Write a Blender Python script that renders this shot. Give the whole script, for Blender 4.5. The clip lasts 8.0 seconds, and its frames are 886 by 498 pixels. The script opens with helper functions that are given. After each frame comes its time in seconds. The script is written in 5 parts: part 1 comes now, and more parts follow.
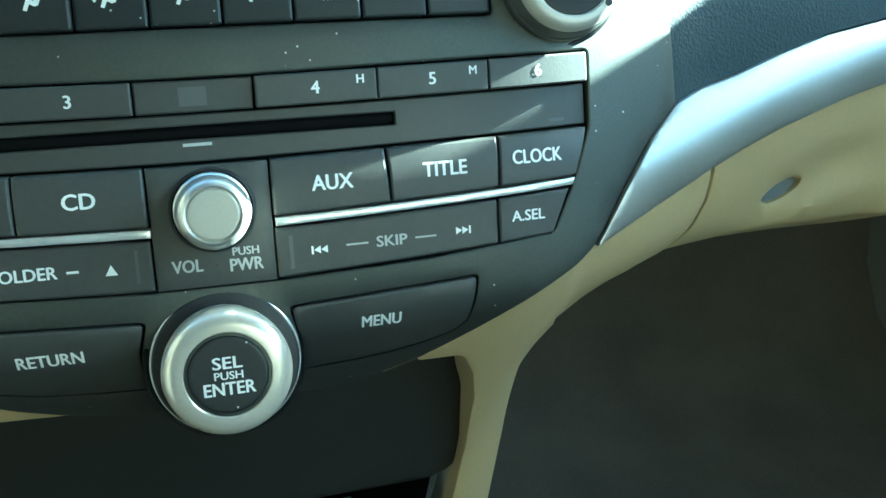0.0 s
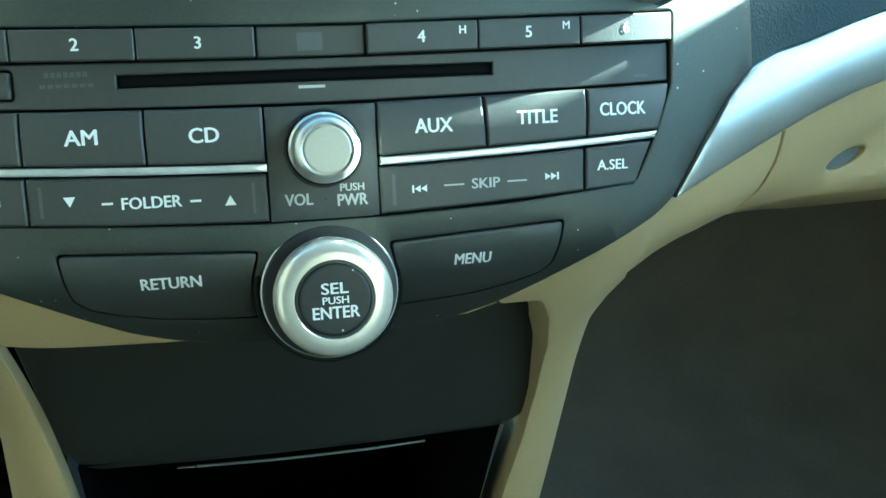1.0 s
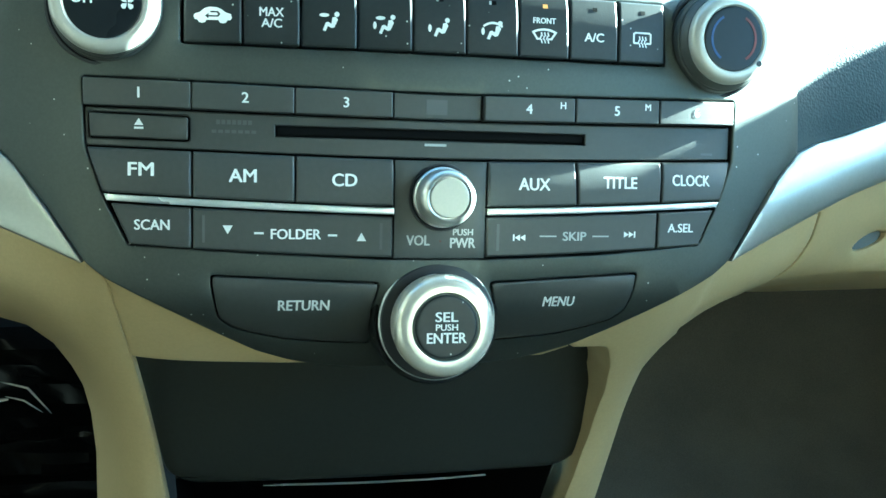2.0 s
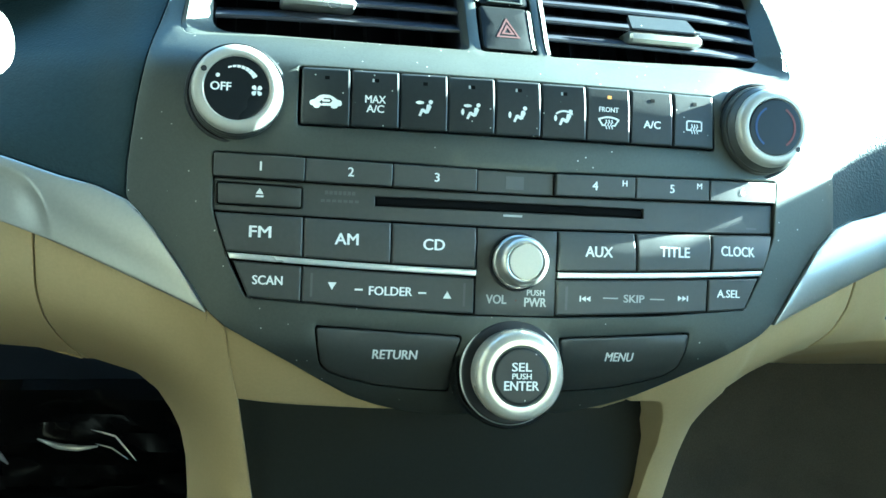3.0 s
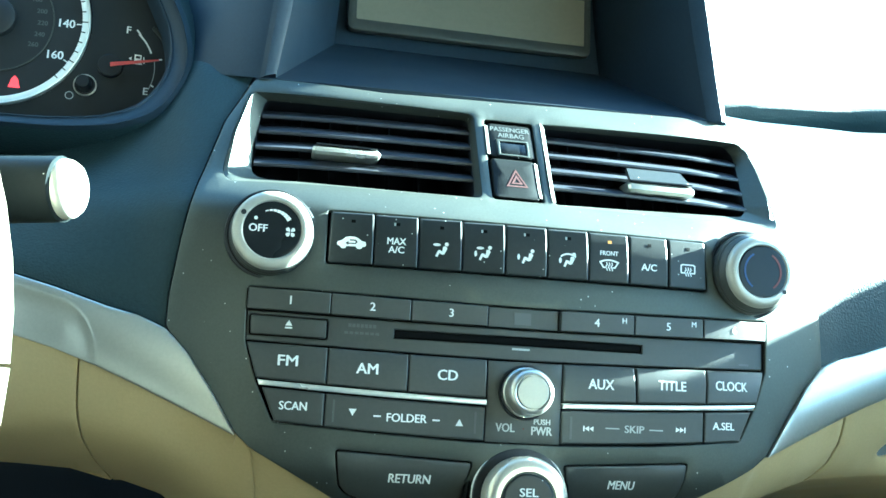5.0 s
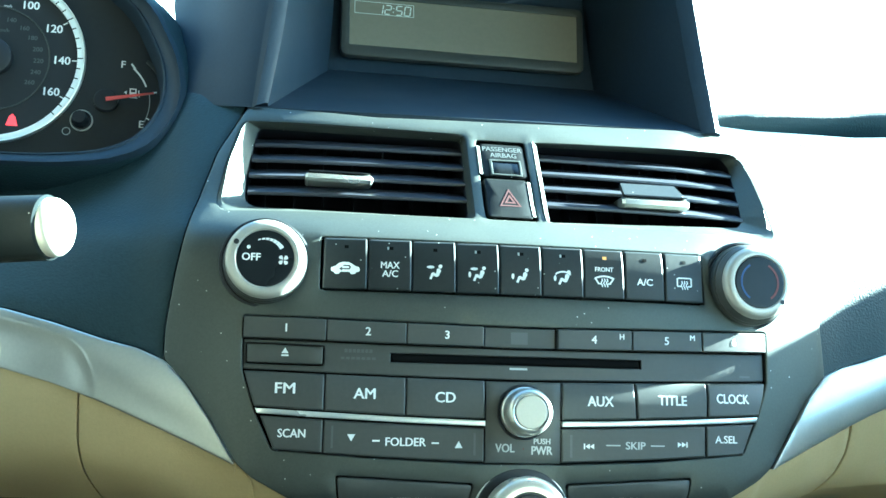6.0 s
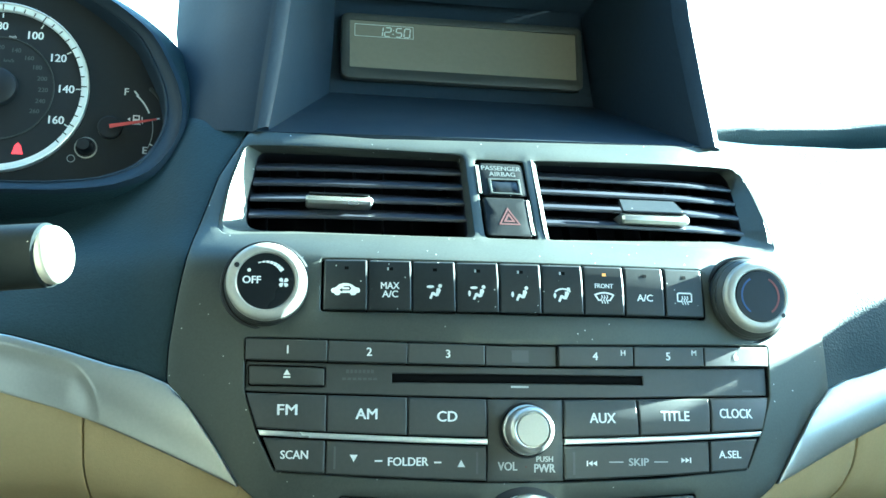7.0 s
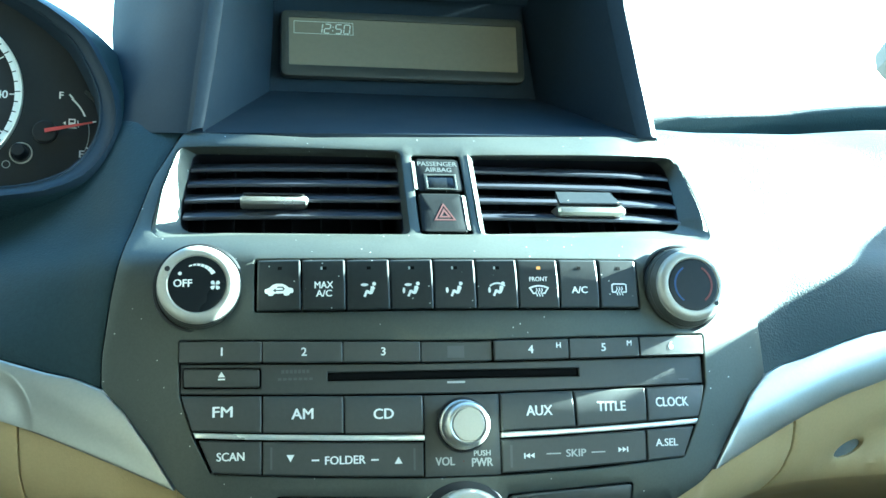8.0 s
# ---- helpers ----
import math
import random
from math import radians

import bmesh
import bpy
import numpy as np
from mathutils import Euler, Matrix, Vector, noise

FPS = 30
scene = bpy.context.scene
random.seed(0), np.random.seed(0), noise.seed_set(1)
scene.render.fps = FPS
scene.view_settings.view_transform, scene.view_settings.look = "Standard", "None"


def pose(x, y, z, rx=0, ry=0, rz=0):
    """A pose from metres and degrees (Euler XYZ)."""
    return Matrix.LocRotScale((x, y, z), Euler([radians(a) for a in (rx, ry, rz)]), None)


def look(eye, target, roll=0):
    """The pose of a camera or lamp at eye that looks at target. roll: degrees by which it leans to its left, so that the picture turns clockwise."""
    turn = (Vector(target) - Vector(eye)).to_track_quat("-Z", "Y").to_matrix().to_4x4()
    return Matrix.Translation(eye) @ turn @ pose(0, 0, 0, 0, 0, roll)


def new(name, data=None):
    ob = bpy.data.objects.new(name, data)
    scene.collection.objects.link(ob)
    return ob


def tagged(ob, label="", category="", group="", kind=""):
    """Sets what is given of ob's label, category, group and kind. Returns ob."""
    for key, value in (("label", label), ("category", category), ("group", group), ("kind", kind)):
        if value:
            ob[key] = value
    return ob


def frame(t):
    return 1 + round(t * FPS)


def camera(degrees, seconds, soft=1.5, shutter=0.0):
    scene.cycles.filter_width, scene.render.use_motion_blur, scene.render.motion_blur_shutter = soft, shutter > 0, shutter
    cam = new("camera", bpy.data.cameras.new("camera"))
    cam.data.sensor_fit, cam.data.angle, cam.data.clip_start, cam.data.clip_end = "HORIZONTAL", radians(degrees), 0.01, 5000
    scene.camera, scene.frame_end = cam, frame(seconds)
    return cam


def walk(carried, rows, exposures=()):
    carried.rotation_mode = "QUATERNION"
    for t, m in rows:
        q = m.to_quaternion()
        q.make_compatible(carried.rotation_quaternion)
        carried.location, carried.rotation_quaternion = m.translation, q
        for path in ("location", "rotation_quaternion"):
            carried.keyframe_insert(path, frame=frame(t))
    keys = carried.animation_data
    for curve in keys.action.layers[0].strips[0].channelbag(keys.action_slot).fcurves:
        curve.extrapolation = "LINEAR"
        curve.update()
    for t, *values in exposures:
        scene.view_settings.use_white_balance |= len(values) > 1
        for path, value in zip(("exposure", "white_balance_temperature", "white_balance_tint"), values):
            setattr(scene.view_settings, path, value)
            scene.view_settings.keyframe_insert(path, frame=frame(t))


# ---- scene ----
import functools

cam = camera(49.86, 8.0)
# the console face leans back by LEAN degrees; the camera rows and all dashboard parts are in its own frame
LEAN = 20.0
DASH = pose(0, 0, 0.74, -LEAN, 0, 0)
PATH = [
    (0, (-0.00117, -0.31321, 0.00744), (0.11795, 0.16513, -0.07622), -3.633),
    (0.5, (-0.01751, -0.32605, -0.00318), (0.09698, 0.15359, -0.08586), -2.136),
    (1, (-0.02962, -0.33266, -0.00906), (0.07498, 0.14942, -0.09064), -2.379),
    (1.5, (-0.06085, -0.35067, -0.01558), (0.05100, 0.13288, -0.07608), -0.118),
    (1.7, (-0.07252, -0.36103, -0.01697), (0.04563, 0.12223, -0.06693), 0.841),
    (2.8, (-0.11476, -0.41424, -0.02846), (-0.00915, 0.07448, -0.02921), 1.623),
    (3, (-0.12033, -0.42249, -0.02726), (-0.01909, 0.06711, -0.02109), 2.015),
    (3.5, (-0.12660, -0.43462, -0.02749), (-0.03127, 0.05562, -0.00331), 2.583),
    (4, (-0.13068, -0.44426, -0.02684), (-0.03590, 0.04459, 0.01835), 3.235),
    (4.2, (-0.12802, -0.45083, -0.02646), (-0.03186, 0.03684, 0.02763), 2.906),
    (5.3, (-0.13151, -0.45896, -0.03058), (-0.03920, 0.02620, 0.04754), 2.961),
    (5.5, (-0.12550, -0.45892, -0.02815), (-0.03413, 0.02654, 0.04914), 2.004),
    (6, (-0.11990, -0.46217, -0.02753), (-0.03583, 0.02340, 0.05707), 1.092),
    (6.5, (-0.11705, -0.46480, -0.02730), (-0.04011, 0.02104, 0.06236), 0.577),
    (7, (-0.11334, -0.46623, -0.02713), (-0.03669, 0.01889, 0.06662), 0.190),
    (7.5, (-0.10386, -0.47016, -0.02546), (-0.02016, 0.01374, 0.06852), -0.696),
    (8, (-0.09191, -0.47151, -0.02408), (-0.00333, 0.01259, 0.06425), -1.625),
]
walk(cam, [(t, DASH @ look(eye, target, roll)) for t, eye, target, roll in PATH], [(0.0, 5.36, 4760, -26), (1.5, 5.59, 4690, -26), (3.0, 5.62, 4750, -23), (4.0, 5.68, 4730, -23), (5.5, 5.67, 4710, -23), (6.5, 5.64, 4710, -23), (8.0, 5.57, 4710, -23)])

# ---- light: low winter sun through the passenger's side window, blue sky through the windscreen ----
SUN_DIR = (DASH.to_3x3() @ Vector((0.92, 0.045, 0.370))).normalized()
world = bpy.data.worlds.new("sky")
world.use_nodes = True
scene.world = world
wn = world.node_tree
sky = wn.nodes.new("ShaderNodeTexSky")
sky.sky_type = "NISHITA"
sky.sun_disc = False
sky.dust_density = 1.2
sky.sun_elevation = math.asin(SUN_DIR.z)
sky.sun_rotation = math.atan2(SUN_DIR.x, SUN_DIR.y)
wn.links.new(sky.outputs["Color"], wn.nodes["Background"].inputs["Color"])
wn.nodes["Background"].inputs["Strength"].default_value = 0.042
sun_lamp = bpy.data.lights.new("sun", "SUN")
sun_lamp.energy, sun_lamp.angle, sun_lamp.color = 3.8, radians(0.53), (1.0, 0.92, 0.78)
sun = new("sun", sun_lamp)
sun.matrix_world = Matrix.Translation((3, 1, 4)) @ SUN_DIR.to_track_quat("Z", "Y").to_matrix().to_4x4()

# ---- materials ----


def material(name, colour, rough=0.5, metal=0.0, vary=0.12, grain=300.0, bump=0.0, bump_scale=900.0, bump_kind="noise", coat=0.0, spec=0.5,
             speck=0.0, island=0.0):
    m = bpy.data.materials.new(name)
    m.use_nodes = True
    n, l = m.node_tree.nodes, m.node_tree.links
    b = n["Principled BSDF"]
    b.inputs["Metallic"].default_value = metal
    b.inputs["Specular IOR Level"].default_value = spec
    b.inputs["Coat Weight"].default_value = coat
    b.inputs["Coat Roughness"].default_value = 0.15
    tc = n.new("ShaderNodeTexCoord")
    fine, broad = n.new("ShaderNodeTexNoise"), n.new("ShaderNodeTexNoise")
    fine.inputs["Scale"].default_value, broad.inputs["Scale"].default_value = grain, 14.0
    fine.inputs["Detail"].default_value = broad.inputs["Detail"].default_value = 4.0
    for t in (fine, broad):
        l.new(tc.outputs["Object"], t.inputs["Vector"])
    mix = n.new("ShaderNodeMath")
    mix.operation = "ADD"
    l.new(fine.outputs["Fac"], mix.inputs[0])
    l.new(broad.outputs["Fac"], mix.inputs[1])
    ramp = n.new("ShaderNodeMapRange")
    ramp.inputs["From Min"].default_value, ramp.inputs["From Max"].default_value = 0.7, 1.3
    ramp.inputs["To Min"].default_value, ramp.inputs["To Max"].default_value = 1 - vary, 1 + vary
    l.new(mix.outputs[0], ramp.inputs["Value"])
    scale = n.new("ShaderNodeVectorMath")
    scale.operation = "SCALE"
    scale.inputs[0].default_value = colour
    l.new(ramp.outputs[0], scale.inputs["Scale"])
    out = scale.outputs[0]
    if speck:
        # settled dust: rare pale grains
        dots = n.new("ShaderNodeTexVoronoi")
        dots.inputs["Scale"].default_value = 240.0
        l.new(tc.outputs["Object"], dots.inputs["Vector"])
        gate = n.new("ShaderNodeMapRange")
        gate.inputs["From Min"].default_value, gate.inputs["From Max"].default_value = 0.10, 0.06
        l.new(dots.outputs["Distance"], gate.inputs["Value"])
        rare = n.new("ShaderNodeMapRange")
        rare.inputs["From Min"].default_value, rare.inputs["From Max"].default_value = 1 - speck, 1 - speck + 0.01
        sep = n.new("ShaderNodeSeparateColor")
        l.new(dots.outputs["Color"], sep.inputs[0])
        l.new(sep.outputs[0], rare.inputs["Value"])
        both = n.new("ShaderNodeMath")
        both.operation = "MULTIPLY"
        l.new(gate.outputs[0], both.inputs[0])
        l.new(rare.outputs[0], both.inputs[1])
        dust = n.new("ShaderNodeMix")
        dust.data_type = "RGBA"
        dust.inputs[7].default_value = (0.6, 0.6, 0.56, 1)
        l.new(both.outputs[0], dust.inputs[0])
        l.new(out, dust.inputs[6])
        out = dust.outputs[2]
    l.new(out, b.inputs["Base Color"])
    rr = n.new("ShaderNodeMapRange")
    rr.inputs["From Min"].default_value, rr.inputs["From Max"].default_value = 0.3, 0.7
    rr.inputs["To Min"].default_value, rr.inputs["To Max"].default_value = max(0.02, rough - 0.06), min(1, rough + 0.08)
    l.new(broad.outputs["Fac"], rr.inputs["Value"])
    l.new(rr.outputs[0], b.inputs["Roughness"])
    if bump:
        bp = n.new("ShaderNodeBump")
        bp.inputs["Strength"].default_value, bp.inputs["Distance"].default_value = bump, 0.0006
        if bump_kind == "leather":
            tex = n.new("ShaderNodeTexVoronoi")
            tex.feature = "SMOOTH_F1"
            tex.inputs["Scale"].default_value = bump_scale
            l.new(tex.outputs["Distance"], bp.inputs["Height"])
        else:
            tex = n.new("ShaderNodeTexNoise")
            tex.inputs["Scale"].default_value = bump_scale
            l.new(tex.outputs["Fac"], bp.inputs["Height"])
        l.new(tc.outputs["Object"], tex.inputs["Vector"])
        l.new(bp.outputs["Normal"], b.inputs["Normal"])
    return m


def glow(name, colour, strength):
    m = material(name, colour, 0.5)
    b = m.node_tree.nodes["Principled BSDF"]
    b.inputs["Emission Color"].default_value = (*colour, 1)
    b.inputs["Emission Strength"].default_value = strength
    return m


PANEL = material("gunmetal paint", (0.083, 0.089, 0.079), 0.47, 0.65, 0.10, 900, 0.10, 1500, speck=0.30, spec=0.4)
BUTTON = material("dark button plastic", (0.046, 0.048, 0.043), 0.46, 0.0, 0.10, 500, 0.12, 2200, spec=0.55)
KEY = material("black key plastic", (0.022, 0.025, 0.025), 0.42, 0.0, 0.12, 500, 0.12, 2200, speck=0.46, spec=0.4)
SWITCH = material("black switch plastic", (0.009, 0.010, 0.010), 0.5, 0.0, 0.12, 500, 0.12, 2200, speck=0.2, spec=0.14)
LID = material("black lid plastic", (0.024, 0.025, 0.021), 0.40, 0.0, 0.12, 500, 0.12, 1500, spec=0.4)
STALK = material("dark stalk plastic", (0.014, 0.017, 0.018), 0.5, 0.0, 0.12, 500, 0.1, 1500, speck=0.2, spec=0.08)
BLACK = material("black plastic", (0.010, 0.011, 0.013), 0.5)
GLOSS = material("glossy black face", (0.012, 0.014, 0.016), 0.28, spec=0.25)
GAP = material("black recess", (0.004, 0.004, 0.004), 0.8, spec=0.08)
SILVER = material("satin silver", (0.60, 0.59, 0.54), 0.30, 0.75, 0.06, 900, 0.04, 2500)
CAP = material("pale satin cap", (0.46, 0.445, 0.39), 0.38, 0.35, 0.05, 900)
KNOB = material("satin knob metal", (0.70, 0.66, 0.56), 0.26, 0.5, 0.05, 900)
CHROME = material("polished metal strip", (0.82, 0.82, 0.78), 0.28, 0.6, 0.05)
WING = material("brushed silver trim", (0.47, 0.465, 0.42), 0.38, 0.82, 0.05, 700, 0.03, 2500)
PAD = material("dark grained dash vinyl", (0.021, 0.037, 0.044), 0.58, 0.0, 0.12, 500, 0.36, 900, "leather", spec=0.25)
HOOD = material("dark hood plastic", (0.021, 0.031, 0.046), 0.52, 0.0, 0.10, 500, 0.08, 1200, "leather", spec=0.22)
BEIGE = material("beige dash plastic", (0.49, 0.38, 0.195), 0.44, 0.0, 0.05, 600, 0.12, 1500, "leather")
LOCK = material("grey lock metal", (0.11, 0.115, 0.105), 0.5, 0.3, 0.08, 900, 0.05, 2000)
WHITE = material("white print", (0.85, 0.86, 0.83), 0.5, 0.0, 0.03)
GREY = material("grey print", (0.46, 0.47, 0.45), 0.5, 0.0, 0.03)
DIM = material("dim print", (0.085, 0.09, 0.086), 0.5, 0.0, 0.03)
SIGNAL = material("dull red print", (0.062, 0.020, 0.017), 0.5, 0.0, 0.05)
RED = material("red print", (0.16, 0.030, 0.026), 0.5, 0.0, 0.05)
NEEDLE = material("red needle", (0.62, 0.10, 0.09), 0.4, 0.0, 0.05)
BLUE = material("blue print", (0.018, 0.05, 0.17), 0.5, 0.0, 0.05)
DUCT = material("dark vent duct", (0.013, 0.013, 0.020), 0.7, 0.0, 0.1, spec=0.2)
SLAT = material("vent slat plastic", (0.026, 0.028, 0.038), 0.45, 0.0, 0.1)
LCD = material("grey lcd glass", (0.21, 0.19, 0.14), 0.4, 0.0, 0.05, spec=0.3)
LCD_DIGIT = material("pale lcd digit", (0.75, 0.78, 0.70), 0.5, 0.0, 0.03)
DIAL = material("black dial", (0.014, 0.016, 0.018), 0.5, 0.0, 0.1)
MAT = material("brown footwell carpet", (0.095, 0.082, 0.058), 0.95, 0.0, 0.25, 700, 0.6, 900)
CARPET = material("dark carpet", (0.020, 0.018, 0.014), 0.95, 0.0, 0.3, 700, 0.6, 900)
# clear film given a near-black colour that holds the footwell's shade
FILM = material("film darkened for footwell shade", (0.004, 0.004, 0.004), 0.14, 0.0, 0.1, 60, spec=0.14)
# pale metal for the film's highlights
FILM_GLINT = material("pale metal film glint", (0.85, 0.86, 0.84), 0.16, 0.7, 0.1, 60)
CLOTH = material("grey headliner cloth", (0.09, 0.087, 0.078), 0.9, 0.0, 0.1, 700, 0.3, 900)
# darkened lining for unseen surfaces that should return little light
LIGHT_BLOCK = material("dark light-blocking lining", (0.016, 0.016, 0.014), 0.7, 0.0, 0.1, 500, 0.3, 900)
# headliner cloth made darker so the unseen back returns less light
CLOTH_DARK = material("cloth darkened against stray light", (0.055, 0.052, 0.046), 0.9, 0.0, 0.1, 700, 0.3, 900)
# beige of the unseen slab that bounces fill light
REFLECTOR = material("beige reflector cloth", (0.48, 0.44, 0.355), 0.85, 0.0, 0.08, 500, 0.3, 900)
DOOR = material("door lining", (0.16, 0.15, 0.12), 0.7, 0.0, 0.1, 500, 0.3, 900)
LEATHER = material("beige wheel leather", (0.13, 0.115, 0.085), 0.45, 0.0, 0.06, 500, 0.3, 1100, "leather")
CONCRETE = material("pale concrete ground", (0.42, 0.41, 0.38), 0.9, 0.0, 0.15, 6)
PAINT = material("white car paint", (0.80, 0.80, 0.78), 0.2, 0.0, 0.02, 20, coat=0.6)
LAMP_RED = glow("red warning lamp", (0.75, 0.03, 0.04), 0.06)
LAMP_AMBER = glow("amber lamp", (0.42, 0.20, 0.05), 0.05)

# ---- builders ----
MM = 0.001
PROFILE = ((-160, 96), (-100, 35), (-88, 21.5), (-78, 10.6), (-72, 5.4), (-67, 2.5), (-60, 1.6), (-50, 0.8), (-20, 0), (20, 0.2), (35, 1.4), (50, 3.2), (57, 4.8), (61, 7.0), (65, 10.6), (70, 15.8), (74, 20.2), (78, 23.6),
           (110, 42), (144.5, 62), (200, 95), (320, 165))


def chord(z):
    for (a, ya), (b, yb) in zip(PROFILE, PROFILE[1:]):
        if z <= b:
            return ya + (yb - ya) * max(-0.3, (z - a) / (b - a))
    return PROFILE[-1][1]


@functools.lru_cache(maxsize=None)
def profile(z):
    """The console's section, its corners eased over a few millimetres."""
    z *= 1000
    return sum(w * chord(z + d) for d, w in ((-3.6, 0.15), (-1.8, 0.22), (0, 0.26), (1.8, 0.22), (3.6, 0.15))) * MM


def face_y(x, z):
    """Depth of the console face."""
    return profile(z) - 0.003 + 0.30 * x * x + 1.4 * max(0.0, min(abs(x), 0.19) - 0.095) ** 2


def wing_y(x, z):
    return 0.006 + 0.20 * (abs(x) - 0.135)


def mm(points):
    return [(x * MM, z * MM) for x, z in points]


def mirror(points):
    return [(-x, z) for x, z in reversed(points)]


def area(loop):
    return sum(a[0] * b[1] - b[0] * a[1] for a, b in zip(loop, loop[1:] + loop[:1])) / 2


def resample(loop, step, closed=True):
    out = []
    for a, b in zip(loop, loop[1:] + (loop[:1] if closed else [])):
        n = max(1, math.ceil(math.dist(a, b) / step))
        out += [(a[0] + (b[0] - a[0]) * i / n, a[1] + (b[1] - a[1]) * i / n) for i in range(n)]
    return out if closed else out + [loop[-1]]


def inside(p, loop):
    hit = False
    for (ax, ay), (bx, by) in zip(loop, loop[1:] + loop[:1]):
        if (ay > p[1]) != (by > p[1]) and p[0] < (bx - ax) * (p[1] - ay) / (by - ay) + ax:
            hit = not hit
    return hit


def inset(loop, d):
    """Offsets a closed loop inwards by d (outwards when negative)."""
    side = 1 if area(loop) > 0 else -1
    out = []
    for i, p in enumerate(loop):
        a, b = Vector(loop[i - 1]), Vector(loop[(i + 1) % len(loop)])
        u, v = (Vector(p) - a).normalized(), (b - Vector(p)).normalized()
        nu, nv = Vector((-u.y, u.x)) * side, Vector((-v.y, v.x)) * side
        k = (nu + nv) / max(0.35, 1 + nu.dot(nv))
        out.append((p[0] + k.x * d, p[1] + k.y * d))
    return out


def rounded(loop, r, n=3):
    """Rounds the corners of a closed loop."""
    out = []
    for i, p in enumerate(loop):
        p, a, b = Vector(p), Vector(loop[i - 1]), Vector(loop[(i + 1) % len(loop)])
        d = min(r, (a - p).length * 0.45, (b - p).length * 0.45)
        s, e = p + (a - p).normalized() * d, p + (b - p).normalized() * d
        for k in range(n + 1):
            t = k / n
            q = s * (1 - t) ** 2 + p * 2 * t * (1 - t) + e * t * t
            out.append((q.x, q.y))
    return out


def plate(loop, depth, thick=0.003, step=0.008, bevel=0.0006, holes=(), lift=0.0):
    """A sheet over the outline loop in (x, z), its front at depth(x, z) - lift, with rounded rims and real thickness."""
    from mathutils.geometry import delaunay_2d_cdt
    loops = [resample(l, step) for l in (loop, *holes)]
    fronts = [inset(l, bevel if i == 0 else -bevel) for i, l in enumerate(loops)]
    verts, edges = [], []
    for l in fronts:
        k = len(verts)
        verts += l
        edges += [(k + i, k + (i + 1) % len(l)) for i in range(len(l))]
    rim = len(verts)
    xs, zs = [p[0] for p in fronts[0]], [p[1] for p in fronts[0]]
    x0, x1, z0, z1 = min(xs), max(xs), min(zs), max(zs)
    border = np.array(verts)
    for i in range(1, max(1, int((x1 - x0) / step)) + 1):
        for j in range(1, max(1, int((z1 - z0) / step)) + 1):
            p = (x0 + (i - 0.5 * (j % 2)) * step, z0 + j * step)
            if inside(p, fronts[0]) and not any(inside(p, h) for h in fronts[1:]) and np.min(np.abs(border - p).sum(1)) > step * 0.55:
                verts.append(p)
    vs, _, fs, *_ = delaunay_2d_cdt([Vector(v) for v in verts], edges, [], 0, 1e-7)
    bm = bmesh.new()
    front = [bm.verts.new((v.x, depth(v.x, v.y) - lift, v.y)) for v in vs]
    for f in fs:
        c = sum((vs[i] for i in f), Vector((0, 0))) / len(f)
        if inside(c, fronts[0]) and not any(inside(c, h) for h in fronts[1:]):
            try:
                bm.faces.new([front[i] for i in f])
            except ValueError:
                pass
    bmesh.ops.recalc_face_normals(bm, faces=bm.faces[:])
    if bm.faces and sum(f.normal.y * f.calc_area() for f in bm.faces) > 0:
        bmesh.ops.reverse_faces(bm, faces=bm.faces[:])
    for i, (l, fr) in enumerate(zip(loops, fronts)):
        rings = [(1.0, 0.0), (0.3, 0.3), (0.0, 1.0)] if bevel else [(0.0, 0.0)]
        made = []
        for inn, back in rings:
            q = inset(l, bevel * inn if i == 0 else -bevel * inn)
            made.append([bm.verts.new((x, depth(x, z) - lift + bevel * back, z)) for x, z in q])
        made.append([bm.verts.new((x, depth(x, z) - lift + thick, z)) for x, z in l])
        turn = (area(l) > 0) == (i == 0)
        for a, b in zip(made, made[1:]):
            for k in range(len(a)):
                quad = [a[k], a[(k + 1) % len(a)], b[(k + 1) % len(a)], b[k]]
                bm.faces.new(quad if not turn else quad[::-1])
    bmesh.ops.remove_doubles(bm, verts=bm.verts[:], dist=2e-6)
    return bm


def lathe(rings, x, y, z, segs=64, tilt=(0, 0)):
    """A turned part about an axis that points out of the face. rings: (radius, height) in mm from the base out."""
    bm = bmesh.new()
    made = []
    for r, h in rings:
        if r == 0:
            made.append([bm.verts.new((x, y - h * MM, z))])
        else:
            made.append([bm.verts.new((x + r * MM * math.cos(2 * math.pi * k / segs), y - h * MM, z + r * MM * math.sin(2 * math.pi * k / segs))) for k in range(segs)])
    for a, b in zip(made, made[1:]):
        for k in range(segs):
            j = (k + 1) % segs
            if len(a) == 1:
                bm.faces.new((a[0], b[j], b[k])[::-1])
            elif len(b) == 1:
                bm.faces.new((a[k], a[j], b[0]))
            else:
                bm.faces.new((a[k], a[j], b[j], b[k]))
    bmesh.ops.recalc_face_normals(bm, faces=bm.faces[:])
    if tilt != (0, 0):
        bmesh.ops.rotate(bm, verts=bm.verts[:], cent=(x, y, z), matrix=Euler((radians(tilt[0]), 0, radians(tilt[1]))).to_matrix())
    return bm


def loft(rows, close=False):
    """A skin over rows of points, all of one length."""
    bm = bmesh.new()
    made = [[bm.verts.new(p) for p in r] for r in rows]
    for a, b in zip(made, made[1:]):
        n = len(a)
        for k in range(n if close else n - 1):
            bm.faces.new((a[k], a[(k + 1) % n], b[(k + 1) % n], b[k]))
    bmesh.ops.recalc_face_normals(bm, faces=bm.faces[:])
    return bm


